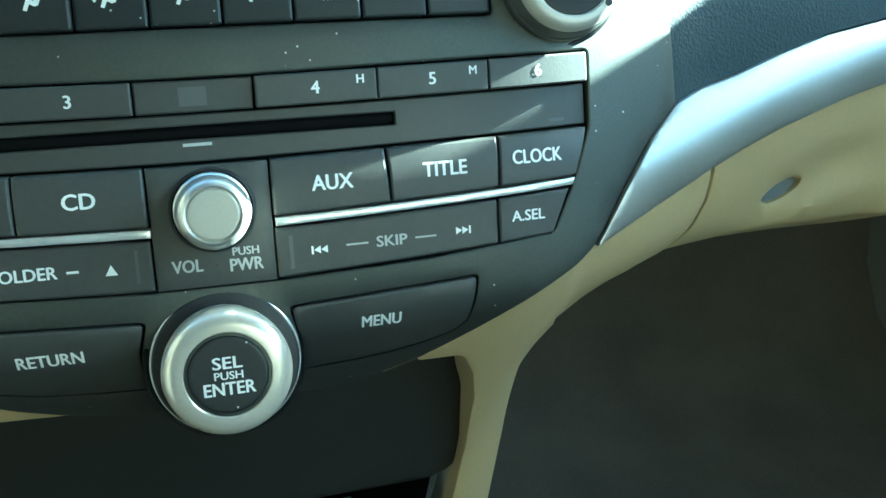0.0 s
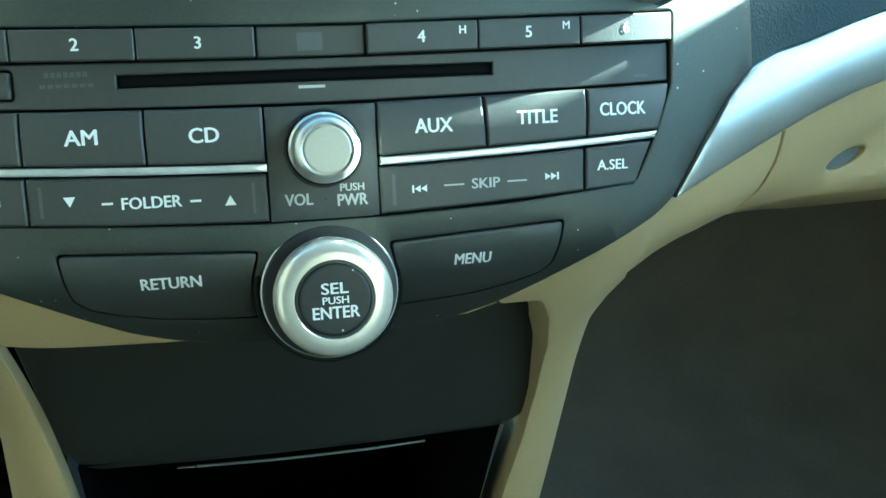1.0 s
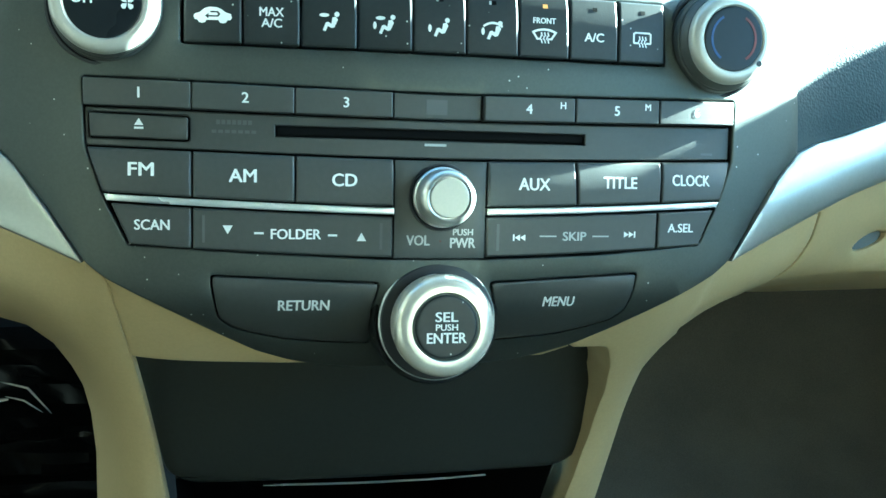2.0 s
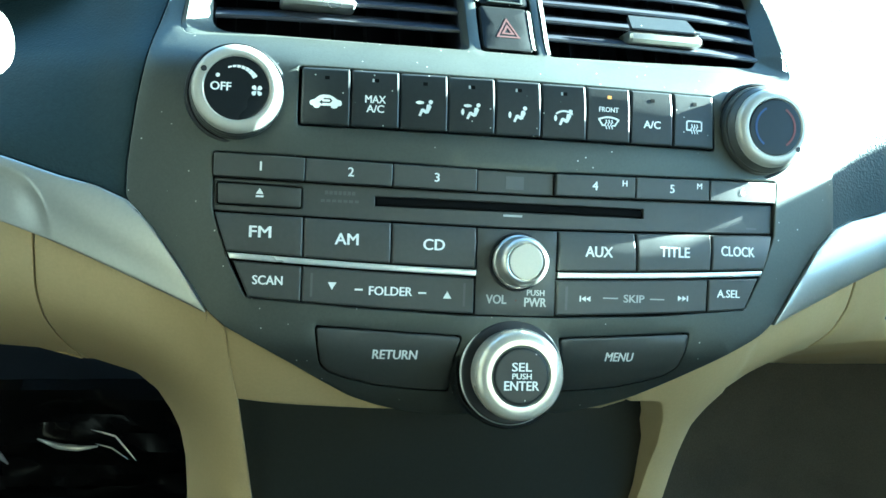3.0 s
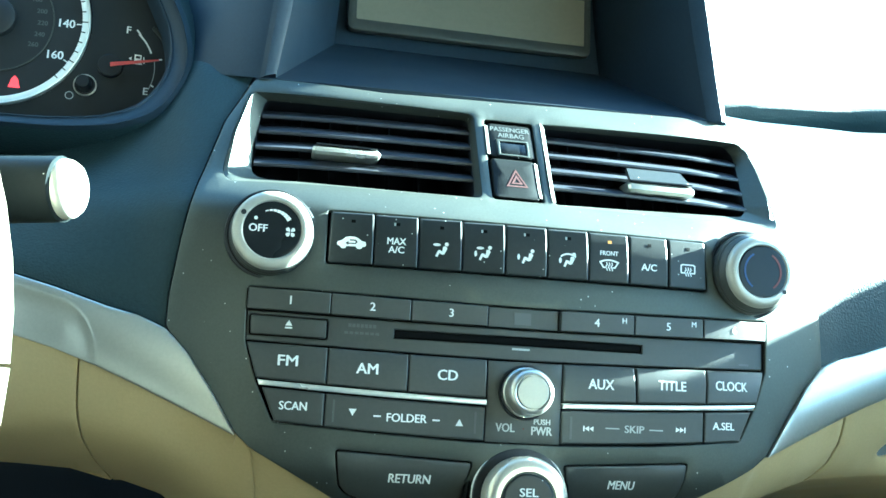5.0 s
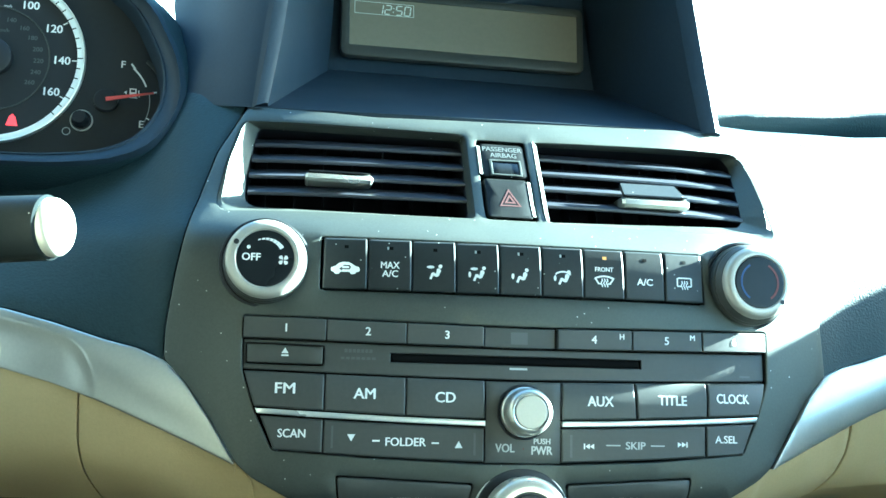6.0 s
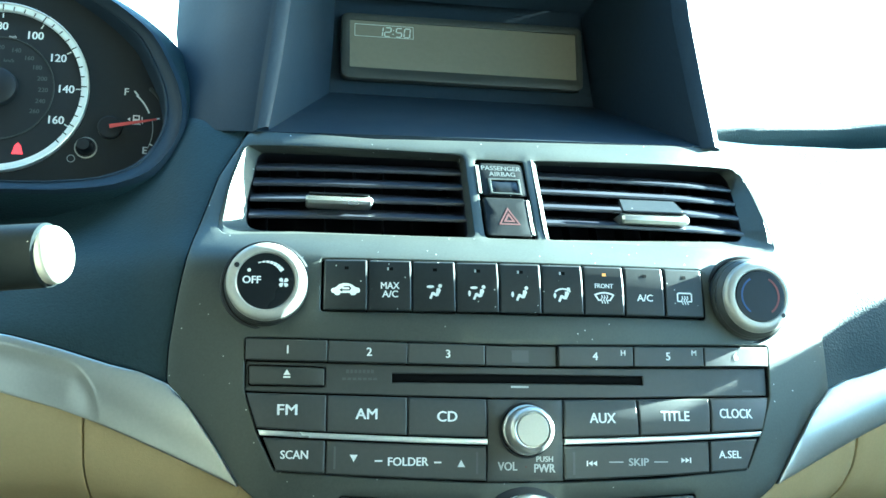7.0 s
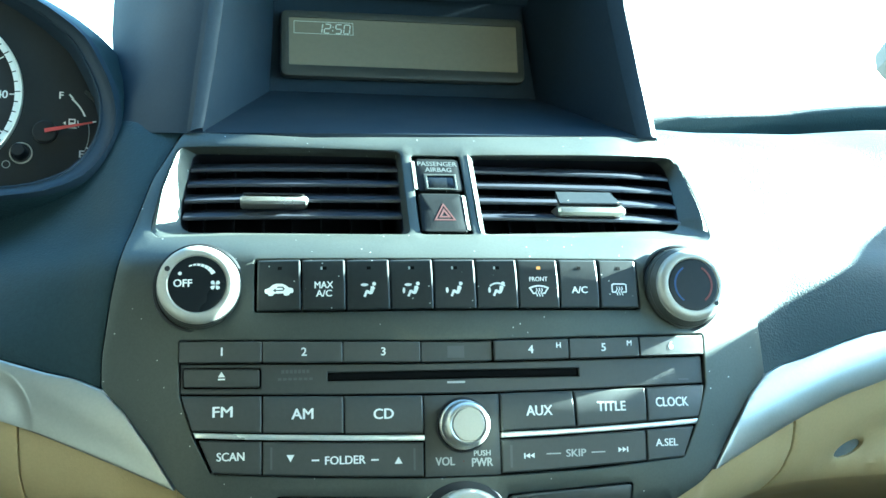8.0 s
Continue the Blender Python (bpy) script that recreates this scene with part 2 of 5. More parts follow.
def box(x0, x1, y0, y1, z0, z1, bevel=0.0):
    bm = bmesh.new()
    bmesh.ops.create_cube(bm, size=1)
    for v in bm.verts:
        v.co = ((x0 + x1) / 2 + v.co.x * (x1 - x0), (y0 + y1) / 2 + v.co.y * (y1 - y0), (z0 + z1) / 2 + v.co.z * (z1 - z0))
    if bevel:
        bmesh.ops.bevel(bm, geom=bm.edges[:], offset=bevel, segments=2, affect="EDGES")
    return bm


def tube(points, r, segs=16, caps=True):
    bm = bmesh.new()
    made = []
    pts = [Vector(p) for p in points]
    for i, p in enumerate(pts):
        d = (pts[min(i + 1, len(pts) - 1)] - pts[max(i - 1, 0)]).normalized()
        a = d.orthogonal() if i == 0 else (made_a - d * made_a.dot(d))
        a.normalize()
        made_a = a
        b = d.cross(a)
        rr = r[i] if isinstance(r, (list, tuple)) else r
        made.append([bm.verts.new(p + (a * math.cos(2 * math.pi * k / segs) + b * math.sin(2 * math.pi * k / segs)) * rr) for k in range(segs)])
    for a, b in zip(made, made[1:]):
        for k in range(segs):
            bm.faces.new((a[k], a[(k + 1) % segs], b[(k + 1) % segs], b[k]))
    if caps:
        bm.faces.new(made[0][::-1])
        bm.faces.new(made[-1])
    bmesh.ops.recalc_face_normals(bm, faces=bm.faces[:])
    return bm


def mesh_of(name, bm, mat, sharp=35):
    me = bpy.data.meshes.new(name)
    bm.to_mesh(me)
    bm.free()
    me.materials.append(mat)
    me.polygons.foreach_set("use_smooth", [True] * len(me.polygons))
    me.set_sharp_from_angle(angle=radians(sharp))
    return me


def thing(name, at, label, category, group="", kind="", m=DASH):
    """A top-level thing: an empty at its base."""
    ob = tagged(new(name), label, category, group, kind)
    ob.empty_display_size = 0.02
    ob.matrix_world = m @ Matrix.Translation(at)
    ob["base"] = at
    return ob


def part(name, bm, mat, parent, label="", sharp=35):
    ob = new(name, bm if isinstance(bm, bpy.types.Mesh) else mesh_of(name, bm, mat, sharp))
    ob.parent = parent
    if parent.type == "EMPTY":
        ob.location = -Vector(parent["base"])
    if label:
        ob["label"] = label
    return ob


def single(name, bm, mat, label, category, kind="", m=DASH, sharp=35):
    """A thing of one mesh."""
    ob = new(name, mesh_of(name, bm, mat, sharp))
    ob.matrix_world = m
    return tagged(ob, label, category, "", kind)


LETTERS = {}


def letter_mesh(text, bold):
    if text not in LETTERS:
        cu = bpy.data.curves.new("print", "FONT")
        cu.body, cu.align_x, cu.resolution_u, cu.offset = text, "CENTER", 3, bold
        ob = new("print", cu)
        bpy.context.view_layer.update()
        me = bpy.data.meshes.new_from_object(ob.evaluated_get(bpy.context.evaluated_depsgraph_get()))
        bpy.data.objects.remove(ob)
        co = np.array([v.co[:2] for v in me.vertices])
        lo, hi = co.min(0), co.max(0)
        LETTERS[text] = ((co - (lo + hi) / 2), hi - lo, [tuple(p.vertices) for p in me.polygons])
        bpy.data.meshes.remove(me)
    return LETTERS[text]


def legend(text, x, z, high, mat, parent, depth=face_y, lift=0.0008, wide=0.0, name="legend", bold=0.0, turn=0.0, label=""):
    """Printed characters on a face, x and z of their middle and height (and width) in mm."""
    co, size, polys = letter_mesh(text, bold)
    s = high * MM / size[1]
    sx = wide * MM / size[0] if wide else s
    bm = bmesh.new()
    c, d = math.cos(radians(turn)), math.sin(radians(turn))
    # swelled strokes: layers a hair apart
    for heavy, tall, rise in ((-0.040, 0, 0.00012), (0, 0.022, 0.000125), (0, 0, 0.00013), (0, -0.022, 0.000135), (0.040, 0, 0.00014)):
        vs = []
        for a, b in co:
            u, v = a * sx + heavy * high * MM, b * s + tall * high * MM
            px, pz = x * MM + u * c - v * d, z * MM + u * d + v * c
            vs.append(bm.verts.new((px, depth(px, pz) - lift - rise, pz)))
        for p in polys:
            try:
                bm.faces.new([vs[i] for i in p])
            except ValueError:
                continue
    for f in bm.faces:
        f.normal_update()
        if f.normal.y > 0:
            f.normal_flip()
    return part(name, bm, mat, parent, label)


def mark(loop, mat, parent, depth=face_y, lift=0.0008, name="mark", thick=0.0001, label=""):
    """A small printed shape, outline in mm."""
    return part(name, plate(mm(loop), depth, thick, 0.006, 0.0, (), lift + 0.00012), mat, parent, label)


def bar(x, z, w, h, turn=0.0):
    c, d = math.cos(radians(turn)), math.sin(radians(turn))
    return [(x + u * c - v * d, z + u * d + v * c) for u, v in ((-w / 2, -h / 2), (w / 2, -h / 2), (w / 2, h / 2), (-w / 2, h / 2))]


def disc(x, z, r, n=24):
    return [(x + r * math.cos(2 * math.pi * k / n), z + r * math.sin(2 * math.pi * k / n)) for k in range(n)]


def arc_band(x, z, r0, r1, a0, a1, n=14):
    out = [(x + r1 * math.cos(radians(a0 + (a1 - a0) * k / n)), z + r1 * math.sin(radians(a0 + (a1 - a0) * k / n))) for k in range(n + 1)]
    return out + [(x + r0 * math.cos(radians(a1 + (a0 - a1) * k / n)), z + r0 * math.sin(radians(a1 + (a0 - a1) * k / n))) for k in range(n + 1)]

# ---- the car's shell ----
BELT = 0.950          # lower edge of the side windows


def shell():
    flat = Matrix.Identity(4)
    single("ground", box(-60, 60, -60, 60, -0.2, 0.0), CONCRETE, "pale sunlit concrete ground outside the car", "ground", "structure", flat)
    single("floor", box(-0.72, 0.72, -1.4, 0.62, 0.20, 0.25), CARPET, "dark carpeted car floor", "floor", "structure", flat)
    single("wall_front", box(-0.72, 0.72, 0.62, 0.66, 0.20, 0.80), BLACK, "dark firewall behind the dashboard", "firewall", "structure", flat)
    # unseen back wall, kept dark to lower the fill on the dash
    single("wall_back", box(-0.72, 0.72, -1.45, -1.4, 0.20, 1.40), CLOTH_DARK, "unseen cabin back, darkened to cut stray light", "wall", "structure", flat)
    # front edge set further forward than a real header, to block sky light
    single("ceiling", box(-0.72, 0.72, -1.45, 0.06, 1.36, 1.40), CLOTH, "unseen grey headliner, front edge brought forward to cut sky light", "ceiling", "structure", flat)
    board = [(0.505, 0.66), (0.50, 0.55), (0.488, 0.43), (0.466, 0.345), (0.43, 0.298), (0.37, 0.274), (0.28, 0.264), (0.05, 0.260), (-0.55, 0.258)]
    rows = [[(x, y, z + 0.004 * noise.noise((x * 9, y * 9, z * 9))) for y, z in board] for x in np.linspace(0.085, 0.70, 16)]
    single("wall_footwell", loft(rows), MAT, "brown carpeted toe board and floor on the passenger's side", "carpet", "structure", flat)
    # unseen block added so the panel's underside reflects something dark
    single("floor_dark_block", box(-0.09, 0.085, -1.40, 0.12, 0.24, 0.44, 0.03), CARPET, "unseen dark block between the front seats, darkens the panel's reflections", "floor", "structure", flat)
    # unseen box that shields the lower panel and lid from rear light
    single("wall_light_block", box(-0.10, 0.09, -1.10, -0.10, 0.40, 0.60, 0.03), LIGHT_BLOCK, "unseen dark box between the front seats, added to block light", "console", "structure", flat)
    # unseen slab added to throw sunlight back at the dashboard
    bounce_slab = box(0.08, 0.66, -0.80, -0.72, 0.25, 1.18, 0.03)
    bmesh.ops.rotate(bounce_slab, verts=bounce_slab.verts[:], cent=(0, -0.72, 0.25), matrix=Matrix.Rotation(radians(16), 3, "X"))
    single("wall_bounce", bounce_slab, REFLECTOR, "unseen beige slab behind the passenger's side, bounces sun onto the dash", "seat back", "structure", flat)
    single("wall_side", box(0.62, 0.70, -1.45, -1.0, BELT, 1.36), DOOR, "dark lined door pillar and rear side", "wall", "structure", flat)
    # left side goes up over its window, an unseen wall that keeps light out
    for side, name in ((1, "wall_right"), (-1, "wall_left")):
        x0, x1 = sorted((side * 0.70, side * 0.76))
        single(name, box(x0, x1, -1.45, 0.66, 0.20, BELT if side > 0 else 1.36, 0.004), DOOR if side > 0 else LIGHT_BLOCK, "dark beige lined car door below its window" if side > 0 else "unseen dark wall closing the driver's window to block light", "car door", "structure", flat)
        top0, top1 = sorted((side * 0.58, side * 0.64))
        single("trim_" + ("right" if side > 0 else "left"), box(top0, top1, -1.45, -0.10, 1.31, 1.40), CLOTH, "grey roof rail over the side window", "roof rail", "structure", flat)
        pillar = tube([(side * 0.72, 0.70, 0.93), (side * 0.68, 0.30, 1.17), (side * 0.60, -0.12, 1.36)], [0.035, 0.032, 0.032], 10)
        single("pillar", pillar, CLOTH, "grey trimmed windscreen pillar", "pillar", "structure", flat)
    bonnet = loft([[(x, y, 0.93 - 0.16 * max(0, (y - 0.75)) ** 1.3 - 0.05 * (x / 0.75) ** 2) for x in np.linspace(-0.78, 0.78, 13)] for y in np.linspace(0.72, 1.75, 12)])
    single("bonnet", bonnet, PAINT, "white painted car bonnet in the sun", "car bonnet", "structure", flat)


shell()

# ---- the centre panel ----
LEFT_EDGE = [(-141, 140.5), (-144.5, 133), (-155.4, 109.6), (-164.6, 71), (-169.6, 39), (-172.6, 11), (-172.6, -4.5), (-161, -16.5), (-148.3, -34), (-135.6, -53.3)]
BOTTOM = [(-128, -59.5), (-110, -69.2), (-97, -76.5), (-84, -84.4), (-70.5, -92.1), (-57, -97.1), (-43, -100.4), (-29, -102), (0, -102.5)]
RIGHT_EDGE = [(143.6, 145.6), (148.6, 133), (160.8, 109.6), (170.0, 71), (171.6, 39), (173.3, 11), (174.2, -4.5), (161, -16.5), (148.3, -34), (135.6, -53.3)]
TOP = [(70, 141.4), (0, 138.4), (-70, 136.6)]
PANEL_LOOP = LEFT_EDGE + BOTTOM + mirror(BOTTOM[:-1]) + RIGHT_EDGE[::-1] + TOP
VENT_RIM = [(-143.6, 130), (-19.8, 127.6), (-19.8, 72.8), (-150.5, 72.6), (-153.6, 77.5), (-150.4, 102.4)]
VENT_MOUTH = [(-135.4, 128), (-21.2, 125.8), (-21.6, 74.2), (-134, 76.6), (-139.4, 80), (-140.0, 96)]
RIM_RIGHT = [(147.5, 130.5), (18.6, 125.5), (18.2, 72.6), (152.6, 72.2), (157.0, 76.2), (157.2, 90), (155.4, 113), (152.4, 126)]
MOUTH_RIGHT = [(143.0, 130.0), (23.6, 125.6), (21.8, 75.0), (138.5, 80.2), (142.5, 83.5), (144.4, 90), (146.6, 112), (147.2, 124)]
CLIMATE_HOLE = [(-100, 30.2), (99, 30.2), (99, 57), (-100, 57)]
RADIO_HOLE = [(-136, 17.2), (-18.8, 15.1), (18.8, 15.1), (134.6, 17.2), (134.2, -9.3), (127.6, -28), (118.6, -46), (70, -50), (20, -51.6), (-20, -51.6), (-70, -49.4),
              (-119.6, -46.2), (-128.6, -28), (-135, -9.3)]
SWITCH_HOLE = [(-14.2, 72.9), (14.2, 72.9), (14.2, 124.6), (-14.2, 124.6)]
RETURN_LOOP = [(-89.4, -57.7), (-22.8, -61.0), (-25.5, -72.1), (-23.6, -89.2), (-40, -88.3), (-58.6, -86.4), (-72, -83.1), (-81.5, -79.8), (-86.4, -75.4), (-88.2, -66.4)]


def centre_panel():
    t = thing("centre_panel", (0, 0.02, -0.10), "gunmetal painted centre console panel with dusty satin finish", "dashboard panel")
    holes = [rounded(mm(VENT_RIM), 0.004), rounded(mm(RIM_RIGHT), 0.004), rounded(mm(CLIMATE_HOLE), 0.0015), rounded(mm(RADIO_HOLE), 0.002),
             rounded(mm(SWITCH_HOLE), 0.002), rounded(mm(RETURN_LOOP), 0.002), rounded(mm(mirror(RETURN_LOOP)), 0.002)]
    part("face", plate(rounded(mm(PANEL_LOOP), 0.003), face_y, 0.006, 0.006, 0.0009, holes), PANEL, t, "", 24)
    for loop in (CLIMATE_HOLE, RADIO_HOLE, SWITCH_HOLE, RETURN_LOOP, mirror(RETURN_LOOP)):
        part("backing", plate(inset(mm(loop), -0.002), face_y, 0.001, 0.008, 0.0, (), -0.0052), GAP, t, "black recess behind the keys")


centre_panel()


def air_vent(side):
    rim, mouth = (mm(VENT_RIM), mm(VENT_MOUTH)) if side < 0 else (mm(RIM_RIGHT), mm(MOUTH_RIGHT))
    cx = side * 0.085
    t = thing("air_vent", (cx, 0.04, 0.07), "black slatted dashboard air vent with a silver tab", "air vent", "dashboard vents")
    rim_r, mouth_r = rounded(rim, 0.004, 3), rounded(mouth, 0.004, 3)
    depth_in = 0.009
    rows = [[(x, face_y(x, z) + 0.0006, z) for x, z in rim_r],
            [(a[0] * 0.85 + b[0] * 0.15, face_y(*b) + depth_in * 0.12, a[1] * 0.85 + b[1] * 0.15) for a, b in zip(rim_r, mouth_r)],
            [(x, face_y(x, z) + depth_in, z) for x, z in mouth_r]]
    bm = loft(rows, True)
    part("surround", bm, PANEL, t)
    rows = [[(x, face_y(x, z) + depth_in, z) for x, z in mouth_r], [(x, face_y(x, z) + 0.055, z) for x, z in mouth_r]]
    bm = loft(rows, True)
    bm.faces.new([v for v in bm.verts][len(mouth_r):])
    part("duct", bm, DUCT, t)
    x0, x1 = sorted((side * 0.0212, side * 0.1385))
    for z in (0.1168, 0.1066, 0.0963, 0.0857):
        rows = []
        xe0, xe1 = x0 + 0.0004, x1
        if side < 0:
            xe0 = -0.1385 + max(0, (z - 0.096)) * 0.10
        else:
            xe1 = 0.1450 + (z - 0.096) * 0.08
        for k, (dy, dz) in enumerate(((0.0092, -0.0013), (0.0080, -0.0009), (0.0078, 0.0003), (0.0086, 0.0010), (0.018, 0.0056), (0.028, 0.0088), (0.029, 0.0064), (0.018, 0.0028))):
            rows.append([(x, face_y(x, z) + dy, z + dz) for x in np.linspace(xe0, xe1, 12)])
        part("slat", loft(rows + rows[:1]), SLAT, t)
    # the vertical vanes behind
    for k in range(7):
        x = x0 + (k + 0.5) * (x1 - x0) / 7
        y = face_y(x, 0.1) + 0.036
        part("vane", loft([[(x + a, y + b - 0.012, 0.074), (x + a, y + b + 0.012, 0.126)] for a, b in ((-0.0006, 0), (0.0006, 0), (0.0006, 0.014), (-0.0006, 0.014), (-0.0006, 0))]), DUCT, t)
    if side > 0:        # a lip added beside the switches for the vent wall's sunlit strip
        part("sun_lip", plate(mm([(18.4, 73.6), (20.9, 74.4), (21.6, 125.6), (18.8, 126.0)]), lambda x, z: face_y(x, z) - 0.0008 + 0.80 * (x - 0.0184), 0.004, 0.0012, 0.0), PANEL, t, "strip added to catch the sun on the inner edge")
    # the tab
    tx, tz, hw, hh = (-0.0905, 0.0953, 0.0180, 0.0026) if side < 0 else (0.0868, 0.0908, 0.0200, 0.0034)
    sect = [(0.010, hh * 0.9), (-0.002, hh * 0.9), (-0.0055, hh * 0.25), (-0.0058, -hh * 0.55), (-0.004, -hh), (0.010, -hh)]
    rows = []
    for k, x in enumerate((-hw, -hw + 0.0012, hw - 0.004, hw - 0.0012, hw)):
        s = (0.72, 1.0, 1.0, 0.9, 0.55)[k]
        rows.append([(tx + x, face_y(tx, tz) + 0.006 + y * (s if y < 0 else 1), tz + z * s) for y, z in sect])
    bm = loft(rows, True)
    ends = list(bm.verts)
    bm.faces.new(ends[:6])
    bm.faces.new(ends[-6:])
    bmesh.ops.recalc_face_normals(bm, faces=bm.faces[:])
    part("tab", bm, SILVER if side < 0 else WING, t, "satin silver sliding tab", 30)
    if side > 0:        # a sloping thumb plate rises behind the lip
        lip = [(tx + x, face_y(tx, tz) + 0.0015 + y, tz + z) for x, y, z in ((-hw + 0.001, 0, 0.0036), (hw - 0.003, 0, 0.0036), (hw - 0.0075, 0.0050, 0.0112), (-hw + 0.0004, 0.0050, 0.0112))]
        bm = loft([lip, [(x, y + 0.0022, z - 0.0012) for x, y, z in lip]], True)
        bm.faces.new(list(bm.verts)[:4])
        part("tab_plate", bm, KEY, t, "dark grey thumb plate", 20)
    part("tab_slot", box(tx - hw * 0.9, tx + hw * 0.9, face_y(tx, tz) + 0.0012, face_y(tx, tz) + 0.004, tz + hh * 0.86, tz + hh * 0.86 + 0.0008), BLACK, t)


air_vent(-1)
air_vent(1)


def switches():
    t = thing("airbag_indicator", (0, 0.04, 0.10), "black passenger airbag indicator with white lettering", "indicator")
    cell = rounded(mm([(-12.6, 100.3), (13.2, 100.3), (13.0, 122.8), (-12.2, 122.8)]), 0.0025)
    body = part("body", plate(cell, face_y, 0.006, 0.006, 0.0012, (), -0.0005), SWITCH, t)
    legend("PASSENGER", 0.4, 119.2, 3.0, DIM, body, lift=-0.0005, wide=22.5)
    legend("AIRBAG", 0.6, 115.2, 3.0, DIM, body, lift=-0.0005, wide=15)
    part("window", plate(mm([(-6.5, 102.6), (8.5, 102.6), (8.5, 110.8), (-6.5, 110.8)]), face_y, 0.001, 0.006, 0.0002, (), -0.0002), GLOSS, t, "dark glossy lamp window")
    part("window_frame", plate(mm([(-8.2, 101.4), (10.0, 101.4), (10.0, 112), (-8.2, 112)]), face_y, 0.0012, 0.006, 0.0004,
                               [mm([(-6.5, 102.6), (8.5, 102.6), (8.5, 110.8), (-6.5, 110.8)])], 0.0006), PANEL, t)
    # added wedge that catches the sun as a bright line left of the indicator
    part("sun_strip", plate(mm([(-14.4, 101.5), (-12.5, 101.5), (-12.5, 120.4), (-14.4, 120.4)]), lambda x, z: face_y(x, z) - 0.0002 - max(0.0, -0.0125 - x) * 0.6, 0.003, 0.001, 0.0), PANEL, t, "raised strip added to catch the sun")
    t = thing("hazard_switch", (0, 0.03, 0.073), "black hazard light switch with a red triangle", "switch")
    body = part("key", plate(rounded(mm([(-13.2, 74.0), (11.6, 74.0), (11.4, 98.9), (-12.8, 98.9)]), 0.0022), face_y, 0.007, 0.006, 0.0016, (), 0.0016), SWITCH, t)
    # the key's sunlit bevel, added as a strip in the paler panel paint
    part("edge", plate(mm([(11.3, 75.6), (13.4, 75.6), (13.4, 97.6), (11.3, 97.6)]), lambda x, z: face_y(x, z) - 0.0018 + 0.8 * (x - 0.0113), 0.003, 0.001, 0.0), PANEL, t, "paler strip added for the sunlit side of the key")
    tri = [(-6.0, 81.4), (6.0, 81.4), (0, 92.4)]
    part("triangle", plate(mm(tri), face_y, 0.0001, 0.006, 0.0, [mm([(-4.6, 82.2), (4.6, 82.2), (0, 90.6)])], 0.0018), SIGNAL, body, "dull red triangle outline")
    part("triangle", plate(mm([(-3.3, 83.2), (3.3, 83.2), (0, 89.0)]), face_y, 0.0001, 0.006, 0.0, [mm([(-1.6, 84.1), (1.6, 84.1), (0, 86.9)])], 0.0018), SIGNAL, body, "dull red triangle outline")


switches()

# ---- climate controls ----


def climate_dial(name, x, z, label, off):
    y = face_y(x, z)
    w = -0.7 if off else 0.7     # the temperature knob has a wider skirt
    t = thing(name, (x, y, z), label, "rotary dial", "climate dials")
    part("collar", lathe([(23.4 + w, -3), (22.8 + w, 1.2), (21.8 + w, 1.6), (21.2 + w, 1.0)], x, y, z), BLACK, t)
    part("skirt", lathe([(21.2 + w, -3), (21.1 + w, 2.4), (20.5 + w, 2.8), (20.5 + w, 3.8), (20.9 + w, 4.2), (20.5 + w, 6.6), (19.9 + w, 7.0), (19.9 + w, 7.8), (20.2 + w * 0.7, 8.2), (19.2, 11.5), (18.4, 11.9)], x, y, z), BUTTON, t, "dark grooved skirt")
    ring = part("ring", lathe([(18.9, 10.6), (18.9, 12.8), (18.4, 14.5), (17.4, 15.6), (15.6, 16.1), (14.2, 16.0), (13.5, 15.2)], x, y, z), CAP, t, "pale satin metal ring")
    face = part("dial_face", lathe([(13.6, 15.0), (13.4, 15.5), (13.0, 15.6), (12.4, 15.6), (0, 15.6)], x, y, z), GLOSS, t, "glossy black face")
    flat = lambda px, pz: y - 0.0157     # noqa: E731
    a = radians(152 if off else -40)
    rx, rz = x * 1000 + 15.6 * math.cos(a), z * 1000 + 15.6 * math.sin(a)
    mark(disc(rx, rz, 1.3, 12), BLACK, ring, lambda px, pz: y - 0.0161, 0.0, "dot", label="black index dot")
    return t, face, flat


